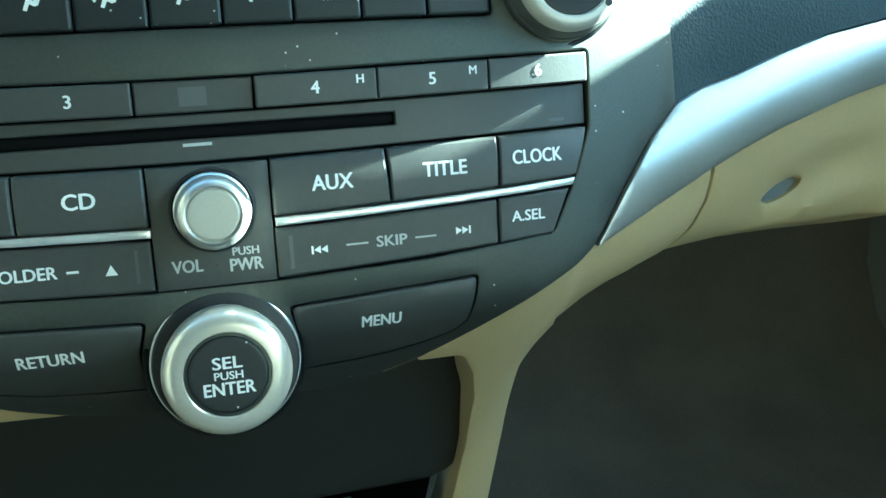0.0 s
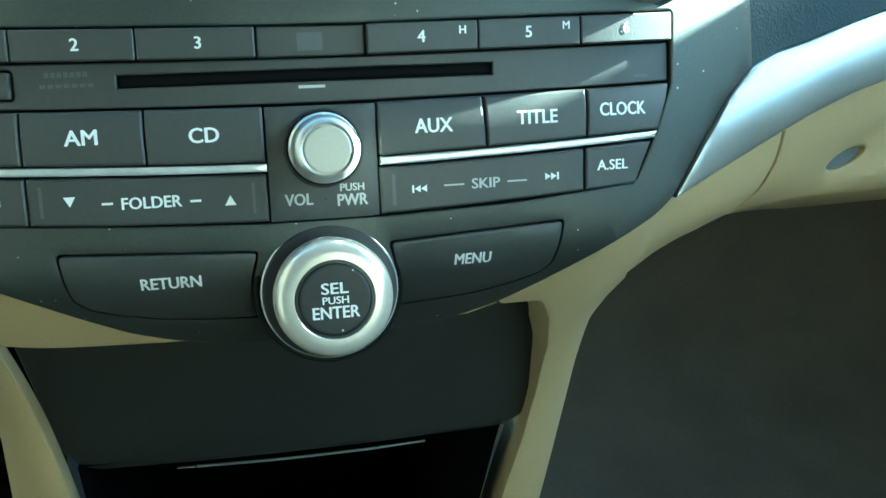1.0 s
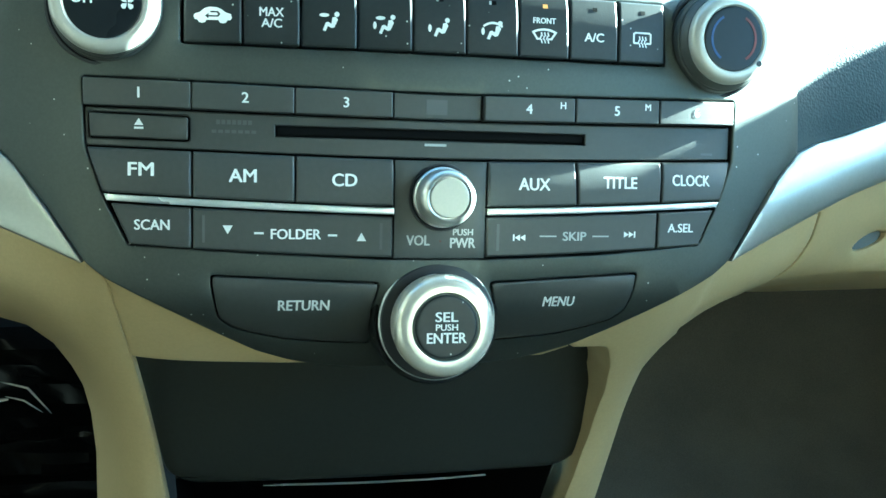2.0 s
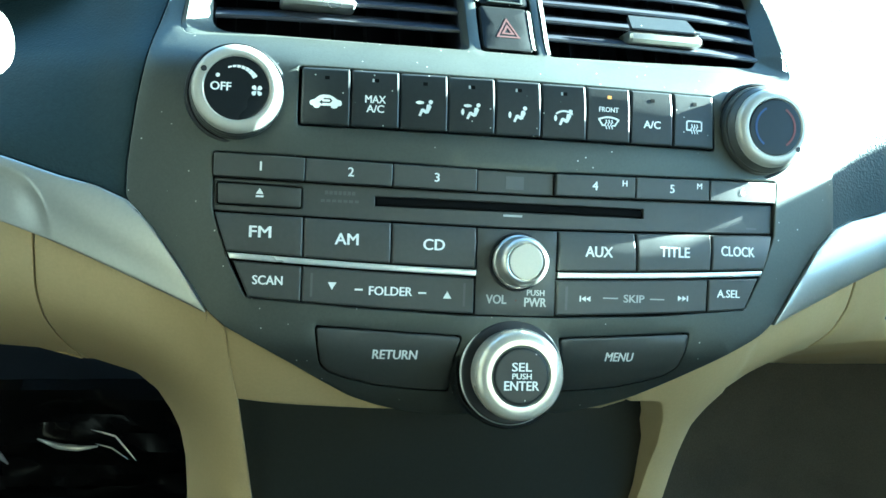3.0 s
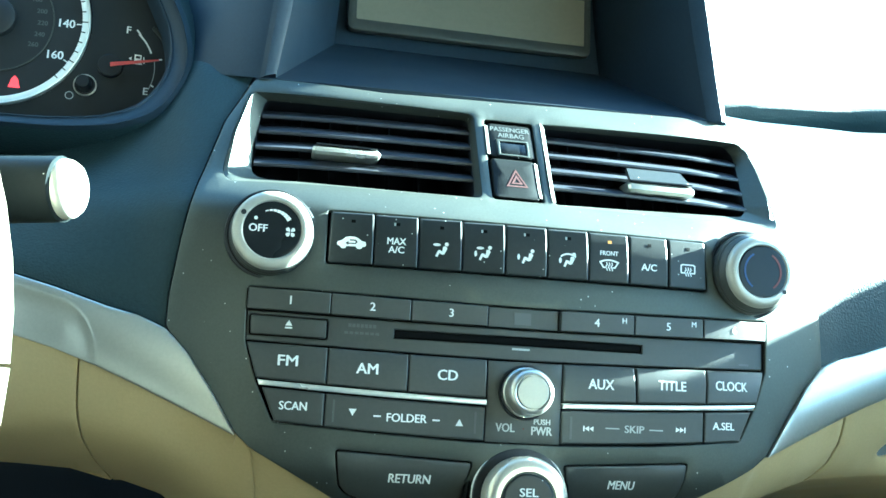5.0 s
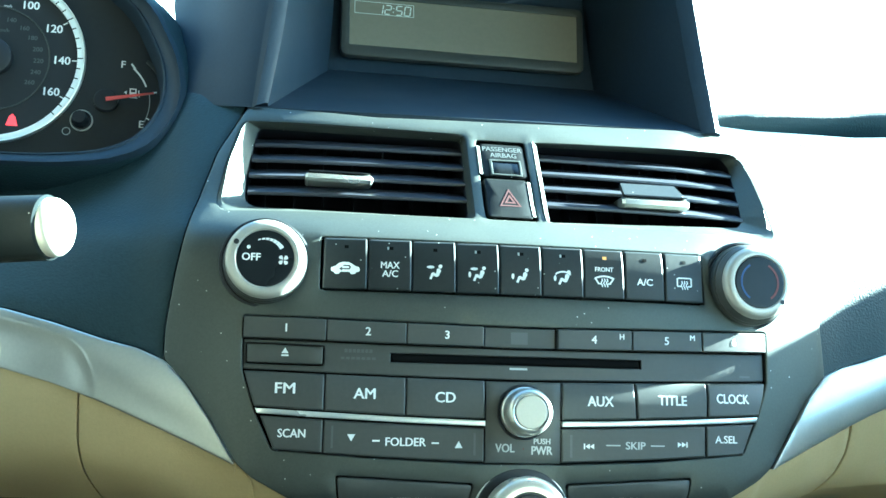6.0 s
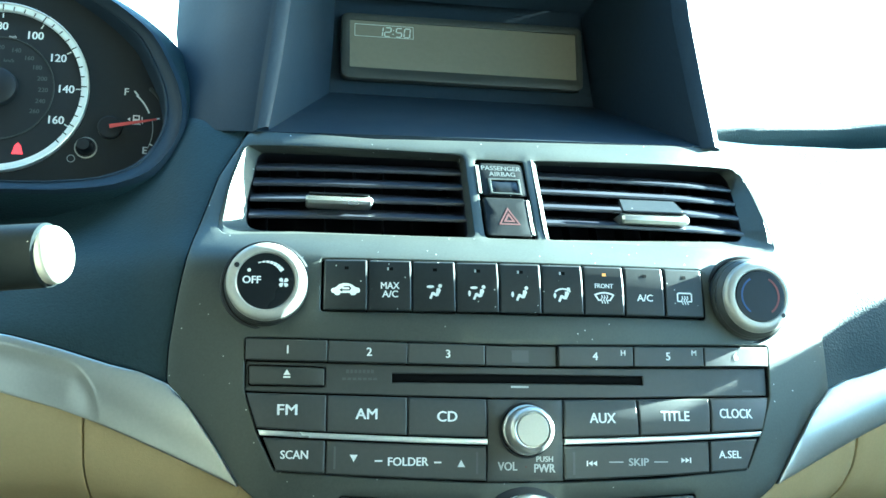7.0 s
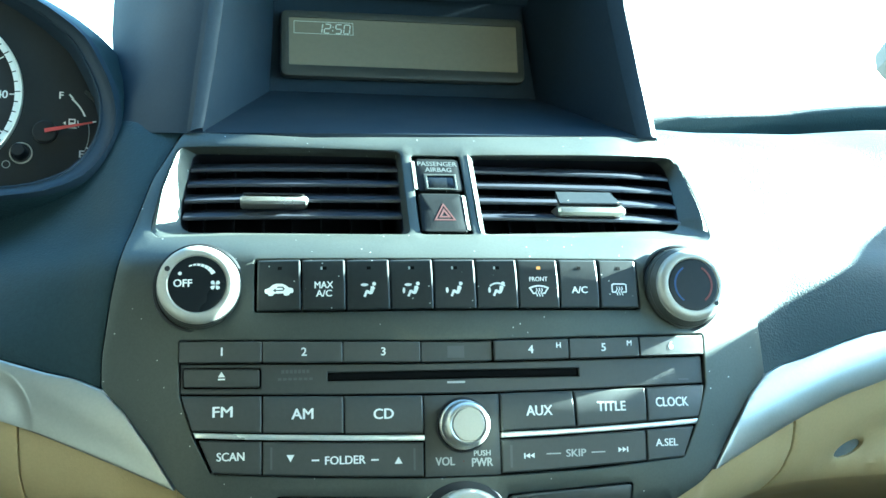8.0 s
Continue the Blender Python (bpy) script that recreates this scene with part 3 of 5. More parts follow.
def climate():
    t, face, flat = climate_dial("fan_speed_dial", -0.1266, 0.0428, "silver-ringed fan speed knob with a black face", True)
    x, z = -126.6, 42.8
    legend("OFF", x - 6.6, z + 0.4, 3.5, WHITE, face, flat, 0.0)
    mark(disc(x - 8.0, z + 5.0, 0.9, 10), WHITE, face, flat, 0.0, "dot")
    for k in range(7):
        a = 114 - k * 11.6
        mark(arc_band(x, z, 9.0 - 0.16 * k, 9.6 + 0.08 * k, a, a - (9.2 + 0.35 * k), 3), WHITE, face, flat, 0.0, "speed_tick")
    for k in range(4):
        a = 45 + 90 * k
        mark([(x + 8.4 + 0.25 * math.cos(radians(a)), z - 0.6 + 0.25 * math.sin(radians(a)))] +
             [(x + 8.4 + b * math.cos(radians(a + c)), z - 0.6 + b * math.sin(radians(a + c))) for b, c in ((1.7, -34), (2.5, -20), (2.7, 6), (2.2, 26), (1.2, 32))], WHITE, face, flat, 0.0, "fan_blade")
    t, face, flat = climate_dial("temperature_dial", 0.1244, 0.0418, "silver-ringed temperature knob with blue and red arcs", False)
    x, z = 124.4, 41.8
    mark(arc_band(x, z, 9.6, 10.6, 120, 235, 16), BLUE, face, flat, 0.0, "blue_arc", label="blue cold arc")
    mark(arc_band(x, z, 9.6, 10.6, 60, -55, 16), RED, face, flat, 0.0, "red_arc", label="red hot arc")

    t = thing("climate_key_row", (0, 0, 0.03), "row of nine black climate control keys with white symbols", "control keys")
    n, x0, x1 = 9, -99.2, 98.2
    LEANS = (0.10, 0.06, 0.10, 0.11, 0.05, 0.07, 0.05, 0.02, 0.0)
    w = (x1 - x0) / n

    def key_y(px, pz):
        # flat keys, each a little proud at its right edge
        k = min(n - 1, max(0, int((px * 1000 - x0) // w)))
        rise = LEANS[k] * ((px - (x0 + (k + 0.5) * w) * MM) - 0.004)
        return face_y(px, 0.031) - 0.0016 + max(0.0, (pz - 0.0335)) * 0.03 + 11.0 * max(0.0, pz - 0.0445) ** 2 - rise

    keys = []
    for k in range(n):
        a, b = x0 + k * w, x0 + (k + 1) * w
        loop = rounded(mm([(a + 0.28, 30.9), (b - 0.28, 30.9), (b - 0.28, 40.0), (b - 0.62, 56.4), (a + 0.62, 56.4), (a + 0.28, 40.0)]), 0.0007, 2)
        keys.append((part("key", plate(loop, key_y, 0.006, 0.004, 0.0009), KEY, t, "", 14), (a + b) / 2))

    def ink(k, loops, mat=WHITE, name="symbol"):
        for lp in loops:
            mark([(keys[k][1] + u, v) for u, v in lp], mat, keys[k][0], key_y, 0.0, name)

    zc = 41.0
    # recirculation: a car side with a loop arrow
    car = [(-7.0, zc - 0.4), (-6.6, zc + 0.5), (-4.8, zc + 1.1), (-2.9, zc + 2.7), (-1.0, zc + 3.2), (1.6, zc + 3.1), (3.2, zc + 2.4), (4.8, zc + 1.2), (6.7, zc + 0.7), (7.1, zc - 0.8), (6.6, zc - 1.6), (5.5, zc - 1.7),
           (4.9, zc - 2.6), (3.7, zc - 2.9), (2.6, zc - 2.6), (2.1, zc - 1.7), (-2.3, zc - 1.7), (-2.8, zc - 2.6), (-3.9, zc - 2.9), (-5.0, zc - 2.6), (-5.6, zc - 1.7), (-6.6, zc - 1.5)]
    loop_arrow = [(-2.9, zc - 0.2), (-1.5, zc + 0.9), (-1.5, zc + 0.1), (1.6, zc + 0.1), (2.0, zc + 0.5), (1.6, zc + 1.1), (-0.9, zc + 1.1), (-0.9, zc + 1.7), (2.0, zc + 1.7), (2.9, zc + 0.6), (2.0, zc - 0.5), (-1.5, zc - 0.5), (-1.5, zc - 1.2)]
    part("symbol", plate(mm([(keys[0][1] + u, v) for u, v in car]), key_y, 0.0001, 0.006, 0.0, [mm([(keys[0][1] + u, v) for u, v in loop_arrow])], 0.00012), WHITE, keys[0][0])
    legend("MAX", keys[1][1], zc + 2.4, 3.3, WHITE, keys[1][0], key_y, 0.0, 9.0)
    legend("A/C", keys[1][1], zc - 1.8, 3.3, WHITE, keys[1][0], key_y, 0.0, 7.6)
    seat = [disc(2.9, zc + 2.7, 1.0, 10), [(1.2, zc + 1.5), (2.6, zc + 1.7), (3.3, zc + 0.6), (2.0, zc - 2.3), (0.9, zc - 2.6), (-0.5, zc - 1.9), (-1.4, zc - 3.9), (-2.5, zc - 3.5), (-1.3, zc - 0.5), (-0.3, zc - 0.3), (0.8, zc - 1.0)]]
    oval = lambda x, z, a, b: [(x + a * math.cos(q), z + b * math.sin(q)) for q in np.linspace(0, 2 * math.pi, 13)[:-1]]     # noqa: E731
    up, down = [oval(-1.9, zc + 2.3, 1.9, 0.75)], [oval(-4.1, zc - 0.6, 0.7, 1.5)]
    screen = [arc_band(0, zc - 3, 5.4, 6.3, 48, 132, 8)]
    ink(2, seat + up)
    ink(3, seat + up + down)
    ink(4, seat + down)
    ink(5, seat + down + screen[:1])
    wave = lambda x, z, high: [bar(x + 0.25 * (-1) ** i, z - high / 2 + (i + 0.5) * high / 3, 0.55, high / 3 + 0.25, 16 * (-1) ** i) for i in range(3)]     # noqa: E731
    rear = [bar(-3.9, zc + 0.3, 0.75, 4.2), bar(3.9, zc + 0.3, 0.75, 4.2), bar(0, zc + 2.5, 6.6, 0.75), bar(-3.5, zc + 2.2, 0.75, 1.2, -45), bar(3.5, zc + 2.2, 0.75, 1.2, 45), bar(-2.9, zc - 1.8, 2.2, 0.75), bar(2.9, zc - 1.8, 2.2, 0.75)]
    rear += wave(-1.4, zc - 1.2, 4.4) + wave(0, zc - 1.2, 4.4) + wave(1.4, zc - 1.2, 4.4)
    fan = [arc_band(0, zc - 9.2, 10.2, 11.1, 61, 119, 8), bar(-4.0, zc - 0.9, 0.8, 3.2, 34), bar(4.0, zc - 0.9, 0.8, 3.2, -34), bar(-2.6, zc - 2.4, 1.8, 0.7), bar(2.6, zc - 2.4, 1.8, 0.7)]
    fan += wave(-1.4, zc - 1.9, 4.2) + wave(0, zc - 1.9, 4.2) + wave(1.4, zc - 1.9, 4.2)
    ink(6, fan)
    legend("FRONT", keys[6][1], zc + 5.0, 2.3, WHITE, keys[6][0], key_y, 0.0, 9.5)
    legend("A/C", keys[7][1], zc - 0.6, 3.5, WHITE, keys[7][0], key_y, 0.0, 8.4)
    ink(8, rear)
    for k in range(n):
        hole = bar(keys[k][1] + 0.4, 51.9, 2.0, 1.6)
        # glints at four lamp holes, painted as grey bars
        if k in (1, 3, 4, 5):
            mark(bar(keys[k][1] - 1.1, 51.9, 0.9, 1.5), GREY, keys[k][0], key_y, 0.0, "lamp_glint", label="painted glint beside the lamp")
        mark(hole, LAMP_AMBER if k == 6 else GAP, keys[k][0], key_y, 0.0, "lamp", label="lit amber lamp" if k == 6 else "")


climate()

# ---- the radio ----


def row_z(x, edge, middle, half=135.0):
    """Height of a row line that sags towards the middle."""
    return middle + (edge - middle) * (abs(x) / half) ** 1.6


def strip_loop(xa, xb, za, zb, n=6, ea=0.0, eb=0.0):
    """A key outline between two sagging lines; ea and eb slant its ends."""
    xs = [xa + (xb - xa) * i / n for i in range(n + 1)]
    low = [(x + (ea if i == 0 else eb if i == n else 0), zb(x)) for i, x in enumerate(xs)]
    return low + [(x, za(x)) for x in reversed(xs)]


def radio():
    t = thing("radio_unit", (0, 0, -0.05), "car radio and disc player with dark grey keys", "car radio")
    top1 = lambda x: row_z(x, 16.6, 14.5)      # noqa: E731
    low1 = lambda x: row_z(x, 6.4, 4.5)        # noqa: E731
    top2 = lambda x: row_z(x, 5.7, 3.9)        # noqa: E731
    low2 = lambda x: row_z(x, -8.4, -11.0)     # noqa: E731
    top3 = lambda x: row_z(x, -9.3, -11.9)     # noqa: E731
    low3 = lambda x: row_z(x, -25.8, -30.4)    # noqa: E731
    st_a = lambda x: row_z(x, -26.4, -31.0)    # noqa: E731
    st_b = lambda x: row_z(x, -29.0, -33.8)    # noqa: E731
    top4 = lambda x: row_z(x, -29.9, -34.6)    # noqa: E731
    low4 = lambda x: row_z(x, -44.8, -51.0)    # noqa: E731

    def rolled(x, z):
        # source keys curve back towards their tops
        return face_y(x, z) + 19.0 * max(0.0, z + 0.0205) ** 2

    def key(name, loop, lift, bevel=0.0006, mat=BUTTON, label="", r=0.0006, depth=face_y):
        return part(name, plate(rounded(mm(loop), r, 2), depth, 0.0055, 0.006, bevel, (), lift), mat, t, label, 14)

    # preset keys
    up = 0.0018
    for text, a, b, extra in (("1", -135.4, -96.3, ""), ("2", -95.9, -57.6, ""), ("3", -57.2, -19.3, ""), ("4", 18.2, 57.3, "H"), ("5", 57.7, 95.8, "M"), ("6", 96.2, 133.4, "")):
        k = key("preset_key", strip_loop(a, b, top1, low1), up)
        c = (a + b) / 2 + (0.6 if a < 0 else -0.6)
        legend(text, c, (top1(c) + low1(c)) / 2 + 0.2, 3.9, WHITE, k, lift=up)
        if extra:
            legend(extra, b - 5.4, top1(b) - 3.2, 2.7, WHITE, k, lift=up)
    k = key("blank_key", strip_loop(-18.7, 17.6, top1, low1), -0.0006)
    mark(bar(-1, 9.4, 8.6, 6), DIM, k, lift=-0.0006, label="dim square mark")
    # disc fascia with its slot
    slot = mm([(-64.6, 0.4), (63.4, 0.4), (63.4, -3.9), (-64.6, -3.9)])
    eject = rounded(mm([(-133.4, 3.5), (-97.4, 2.5), (-97.4, -6.0), (-133.0, -5.3)]), 0.0008)
    fascia = part("disc_fascia", plate(rounded(mm(strip_loop(-134.9, 133.6, top2, low2, 12)), 0.0006, 2), face_y, 0.0055, 0.006, 0.0005, [slot, inset(eject, -0.0007)], -0.0022), BUTTON, t, "", 14)
    part("disc_slot", plate(inset(slot, -0.001), face_y, 0.001, 0.01, 0.0, (), -0.0045), GAP, t, "black disc slot")
    part("slot_lip", plate(inset(slot, 0.0011), face_y, 0.001, 0.01, 0.0, (), -0.0028), GAP, t)
    k = part("eject_key", plate(eject, face_y, 0.005, 0.006, 0.0006, (), 0.0), BUTTON, t)
    mark([(-117.0, -0.9), (-113.6, -0.9), (-115.3, 1.8)], WHITE, k, lift=0.0)
    mark(bar(-115.3, -1.9, 3.4, 0.8), WHITE, k, lift=0.0)
    for z, w in ((1.2, 14.0), (-2.4, 17.5)):
        n = 7
        for i in range(n):
            mark(bar(-80 - w / 2 + (i + 0.4) * w / n, z, w / n * 0.72, 1.7 if z > 0 else 1.2), DIM, fascia, lift=-0.0022, name="small_print")
    mark(bar(-1, -5.6, 9, 1.0), GREY, fascia, lift=-0.0022, label="grey slot mark")
    mark(bar(122, -6.3, 6, 1.0), DIM, fascia, lift=-0.0022, name="small_print")
    # source keys
    lift = 0.0018
    for text, a, b, ea, eb, w in (("FM", -134.4, -96.1, 5.6, 0, 9.2), ("AM", -95.6, -57.3, 0, 0, 10.2), ("CD", -56.8, -18.5, 0, 0, 9.6),
                                  ("AUX", 20.6, 58.4, 0, 0.9, 13.4), ("TITLE", 59.0, 98.2, 0.9, -0.5, 15.2), ("CLOCK", 98.7, 133.4, -0.5, -5.6, 18.6)):
        k = key("source_key", strip_loop(a, b, top3, low3, 6, ea, eb), lift, 0.0009, depth=rolled)
        c = {"FM": -114.5, "AM": -77, "CD": -38, "AUX": 40.2, "TITLE": 78.6, "CLOCK": 112.5}[text]
        zc = {"FM": -17.4, "AM": -19.2, "CD": -20.2, "AUX": -20.6, "TITLE": -19.4, "CLOCK": -17.9}[text]
        legend(text, c, zc, 4.9 if len(text) < 4 else 4.7, WHITE, k, rolled, lift + 0.0001, wide=w)
    # bright strips
    lift = 0.0012
    for a, b, ea, eb in ((-128.2, -18.0, 1.0, 0), (20.9, 127.4, 0, -1.0)):
        part("bright_strip", plate(mm(strip_loop(a, b, st_a, st_b, 8, ea, eb)), face_y, 0.005, 0.006, 0.0007, (), 0.0016), CHROME, t, "polished metal strip")
    # lower keys
    k = key("scan_key", strip_loop(-125.6, -96.1, top4, low4, 5, 6.6, 0), lift, 0.0009)
    legend("SCAN", -110.6, -38.4, 3.9, WHITE, k, lift=lift, wide=12.8)
    k = key("folder_key", strip_loop(-95.6, -18.5, top4, low4, 8), lift, 0.0009)
    legend("FOLDER", -56.6, -41.6, 3.9, WHITE, k, lift=lift, wide=19.2)
    for x in (-70.8, -42.4):
        mark(bar(x, -41.3 if x < -60 else -42.0, 3.6, 0.8), WHITE, k, lift=lift)
    mark([(-84.5, -38.4), (-80.7, -38.4), (-82.6, -41.8)], WHITE, k, lift=lift)
    mark([(-32.9, -44.2), (-29.1, -44.2), (-31.0, -40.8)], WHITE, k, lift=lift)
    for x in (-91.6, -23.2):
        mark(bar(x, row_z(x, -37.4, -42.6), 1.0, 10.5), DIM, k, lift=lift, name="edge_line")
    k = key("skip_key", strip_loop(20.4, 96.8, top4, low4, 8), lift, 0.0009)
    legend("SKIP", 58.8, -42.0, 3.6, GREY, k, lift=lift, wide=10.4)
    for x in (47.0, 70.6):
        mark(bar(x, -42.0, 7.4, 0.6), GREY, k, lift=lift)
    for x, s in ((34.6, -1), (83.8, 1)):
        zt = -42.6 if s < 0 else -41.2
        for d in (-2.4, -0.1):
            mark([(x + s * d, zt - 1.3), (x + s * (d + 2.2), zt), (x + s * d, zt + 1.3)][::s], WHITE, k, lift=lift)
        mark(bar(x + s * 2.6, zt, 0.7, 2.7), WHITE, k, lift=lift)
    mark(bar(25.2, -42.6, 1.2, 11), DIM, k, lift=lift, name="edge_line")
    k = key("select_key", strip_loop(97.4, 124.9, top4, low4, 5, 0, -6.6), lift, 0.0009)
    legend("A.SEL", 108.4, -38.4, 3.7, WHITE, k, lift=lift, wide=12.4)
    # volume
    block = part("volume_block", plate(mm([(-17.9, -12.0), (20.0, -12.0), (20.0, -51.2), (-17.9, -51.2)]), face_y, 0.005, 0.006, 0.0005, (), 0.0002), BUTTON, t)
    legend("VOL", -8.0, -43.9, 4.0, GREY, block, lift=0.0002, wide=9.4)
    legend("PUSH", 10.6, -40.5, 2.6, GREY, block, lift=0.0002, wide=8.3)
    legend("PWR", 10.6, -44.9, 4.0, GREY, block, lift=0.0002, wide=10.4)
    mark(disc(1.2, -44.2, 0.5, 8), SIGNAL, block, lift=0.0002, name="lamp")


radio()


def turned_knobs():
    x, z = 0.0015, -0.0265
    y = face_y(x, z)
    t = thing("volume_knob", (x, y, z), "round satin silver volume knob", "knob", "radio knobs")
    part("collar", lathe([(13.8, -0.5), (13.5, 0.9), (12.8, 1.1), (12.4, 0.2)], x, y, z), BLACK, t)
    part("grip", lathe([(12.2, -0.5), (12.1, 3.4), (11.5, 4.0), (11.6, 7), (11.4, 10), (10.9, 12.2), (10.0, 13.4), (8.9, 13.9), (8.3, 13.7), (8.2, 12.6), (7.9, 12.6)], x, y, z), SILVER, t)
    part("cap", lathe([(7.95, 12.6), (7.9, 13.7), (7.6, 13.9), (7.2, 13.9), (0, 13.9)], x, y, z), CAP, t, "pale satin push cap")
    x, z = 0.0010, -0.0771
    y = face_y(x, -0.072) + 0.0004
    t = thing("selector_knob", (x, y, z), "large silver selector knob with a black push face", "knob", "radio knobs")
    part("collar", lathe([(27.0, -8), (26.7, 0.5), (25.9, 1.6), (24.9, 1.2), (24.5, -2)], x, y, z, 80), SWITCH, t)
    part("base_ring", lathe([(24.2, -6), (24.1, 3.6), (23.8, 4.6), (23.2, 5.2), (19.8, 5.8), (19.4, 4.0)], x, y, z, 80), BLACK, t, "dark skirt ring")
    part("bright_edge", lathe([(24.4, 2.6), (24.5, 3.4), (24.2, 4.2), (23.8, 4.5)], x, y, z, 80), CHROME, t, "thin bright edge")
    part("ring", lathe([(19.6, 4.0), (20.0, 8.0), (20.5, 12.5), (20.5, 16.2), (20.0, 18.0), (19.0, 19.3), (17.4, 20.0), (15.6, 20.2), (13.9, 20.2), (13.6, 19.9), (13.5, 19.0)], x, y, z, 80), KNOB, t, "pale satin metal ring")
    part("groove", lathe([(13.6, 19.0), (13.4, 19.5), (12.7, 19.6), (12.5, 19.0)], x, y, z, 64), PANEL, t)
    face = part("push_face", lathe([(12.6, 19.2), (12.3, 19.8), (11.8, 20.0), (11.2, 20.0), (0, 20.0)], x, y, z), KEY, t, "black push face")
    flat = lambda px, pz: y - 0.0202     # noqa: E731
    legend("SEL", 1.0, -73.0, 3.8, WHITE, face, flat, 0.0, 9.0)
    legend("PUSH", 1.1, -77.1, 2.5, WHITE, face, flat, 0.0, 8.8)
    legend("ENTER", 1.1, -81.3, 4.0, WHITE, face, flat, 0.0, 15.8)


turned_knobs()


def side_keys():
    for text, loop, x, z, w in (("RETURN", RETURN_LOOP, -53.0, -70.2, 20.0), ("MENU", mirror(RETURN_LOOP), 54.0, -69.8, 13.6)):
        t = thing("panel_key", (x * MM, 0, -0.085), "wide dark key marked " + text + " beside the selector knob", "button", "panel keys")
        k = part("key", plate(rounded(inset(mm(loop), 0.0006), 0.002), face_y, 0.006, 0.004, 0.0010, (), 0.0008), BUTTON, t, "", 28)
        legend(text, x, z, 4.3, WHITE, k, lift=0.0008, wide=w)


side_keys()

# ---- silver wings ----
WING_TOP = [(173.6, -4.6), (186, 0.6), (201, 4.2), (226, 12.0), (250, 18.4), (290, 25), (380, 36), (700, 52)]
WING_LOW = [(136, -54), (152, -46.6), (170, -38.6), (188, -30.8), (203, -24.6), (225, -17), (262, -7), (300, 1), (380, 10), (700, 22)]


def z_on(line, x):
    x = abs(x) * 1000
    for (a, za), (b, zb) in zip(line, line[1:]):
        if x <= b:
            return (za + (zb - za) * (x - a) / (b - a)) * MM
    return line[-1][1] * MM


LOW_FIT = np.polyfit([p[0] / 1000 for p in WING_LOW[:-1]], [p[1] / 1000 for p in WING_LOW[:-1]], 4)
TOP_FIT = np.polyfit([p[0] / 1000 for p in WING_TOP[:-1]], [p[1] / 1000 for p in WING_TOP[:-1]], 4)


def wing(side):
    t = thing("silver_trim", (side * 0.2, 0.02, -0.03), "brushed silver trim wing sweeping along the dashboard", "dashboard trim", "silver trims")
    far = 700 if side > 0 else 380
    loop = [p for p in WING_LOW if p[0] <= far] + [p for p in WING_TOP if p[0] <= far][::-1] + [(161.4, -16.2), (148.8, -33.8)]

    def bulge(x, z):
        ax = min(0.36, abs(x))
        lo, hi = float(np.polyval(LOW_FIT, ax)), float(np.polyval(TOP_FIT, max(ax, 0.160)))
        u = min(1.0, max(0.0, (z - lo) / max(1e-4, hi - lo)))
        y = wing_y(x, z) - 0.0032 * math.sin(math.pi * min(1, 0.1 + 0.8 * u)) + 0.0016 * u * u
        if side < 0:
            # the scoop: a pressed-in field with a rounded end
            p, q, r = abs(x) - 0.2035 + 0.06 * (z - lo), (0.84 - u) * (hi - lo) * 0.8, 0.020
            d = r - math.hypot(max(0, r - p), max(0, r - q)) if p < r and q < r else min(p, q)
            y += 0.0140 * min(1.0, 0.22 + max(0.0, z - lo) / 0.034) * (1 - math.exp(-(max(0.0, d) / 0.0095) ** 1.12))
        return y

    loop = loop if side > 0 else mirror(loop)
    part("body", plate(rounded(mm(loop), 0.002), bulge, 0.014, 0.0013 if side < 0 else 0.0026, 0.0007), WING, t)


wing(-1)
wing(1)

# ---- beige lower dashboard ----
OUTLINE = [(-x, z) for x, z in LEFT_EDGE[-1:] + BOTTOM]       # lower edge of the centre panel, on the positive side


def beige_y(x, z):
    a = abs(x)
    if a >= 0.136:
        zt, yt = z_on(WING_LOW, a), wing_y(a, 0) + 0.008
    else:
        line = sorted((p, q) for p, q in OUTLINE)
        zt = z_on(line, a)
        yt = face_y(a, zt) + 0.004
    d = max(-0.004, zt - z)
    w = min(1.0, max(0.0, (a - 0.125) / 0.045))
    steep = yt + d * (1 - w) + w * (0.20 * d + 11.0 * d * abs(d))
    steep += 0.007 * min(1.0, max(0.0, (x - 0.14) / 0.05))
    far = 0.060 + 0.007 * min(1.0, max(0.0, (x - 0.14) / 0.05)) + 0.35 * (-0.095 - z) + max(0, a - 0.20) * 0.12
    k = 0.018
    h = max(0.0, min(1.0, 0.5 + 0.5 * (far - steep) / k))
    return far + (steep - far) * h - k * h * (1 - h)


LEG_IN = [(-300, -78.5), (-255, -79), (-226, -80.6), (-198, -86), (-176, -93.3), (-165, -103), (-157.5, -115), (-152.6, -126), (-149.4, -142), (-148, -165), (-149, -199), (-149, -235)]
LEG_OUT = [(300, -65.5), (240, -66), (189, -69.5), (173, -73.4), (160, -77.6), (149, -83), (138, -91.5), (129, -102), (124, -113), (121, -150), (114.5, -200), (100, -300)]


def off_line(x, z, line):
    """Distance of a place from a line of points in mm."""
    best = 1.0
    for (ax, az), (bx, bz) in zip(line, line[1:]):
        ax, az, ux, uz = ax * MM, az * MM, (bx - ax) * MM, (bz - az) * MM
        t = min(1.0, max(0.0, ((x - ax) * ux + (z - az) * uz) / (ux * ux + uz * uz)))
        best = min(best, math.hypot(x - ax - t * ux, z - az - t * uz))
    return best


def rolled_beige(x, z):
    if x < 0:
        d = max(0.0, 0.034 - off_line(x, z, LEG_IN))
        return beige_y(x, z) + 50.0 * d * d
    d = max(0.0, 0.015 - off_line(x, z, LEG_OUT))
    return beige_y(x, z) + 34.0 * d * d


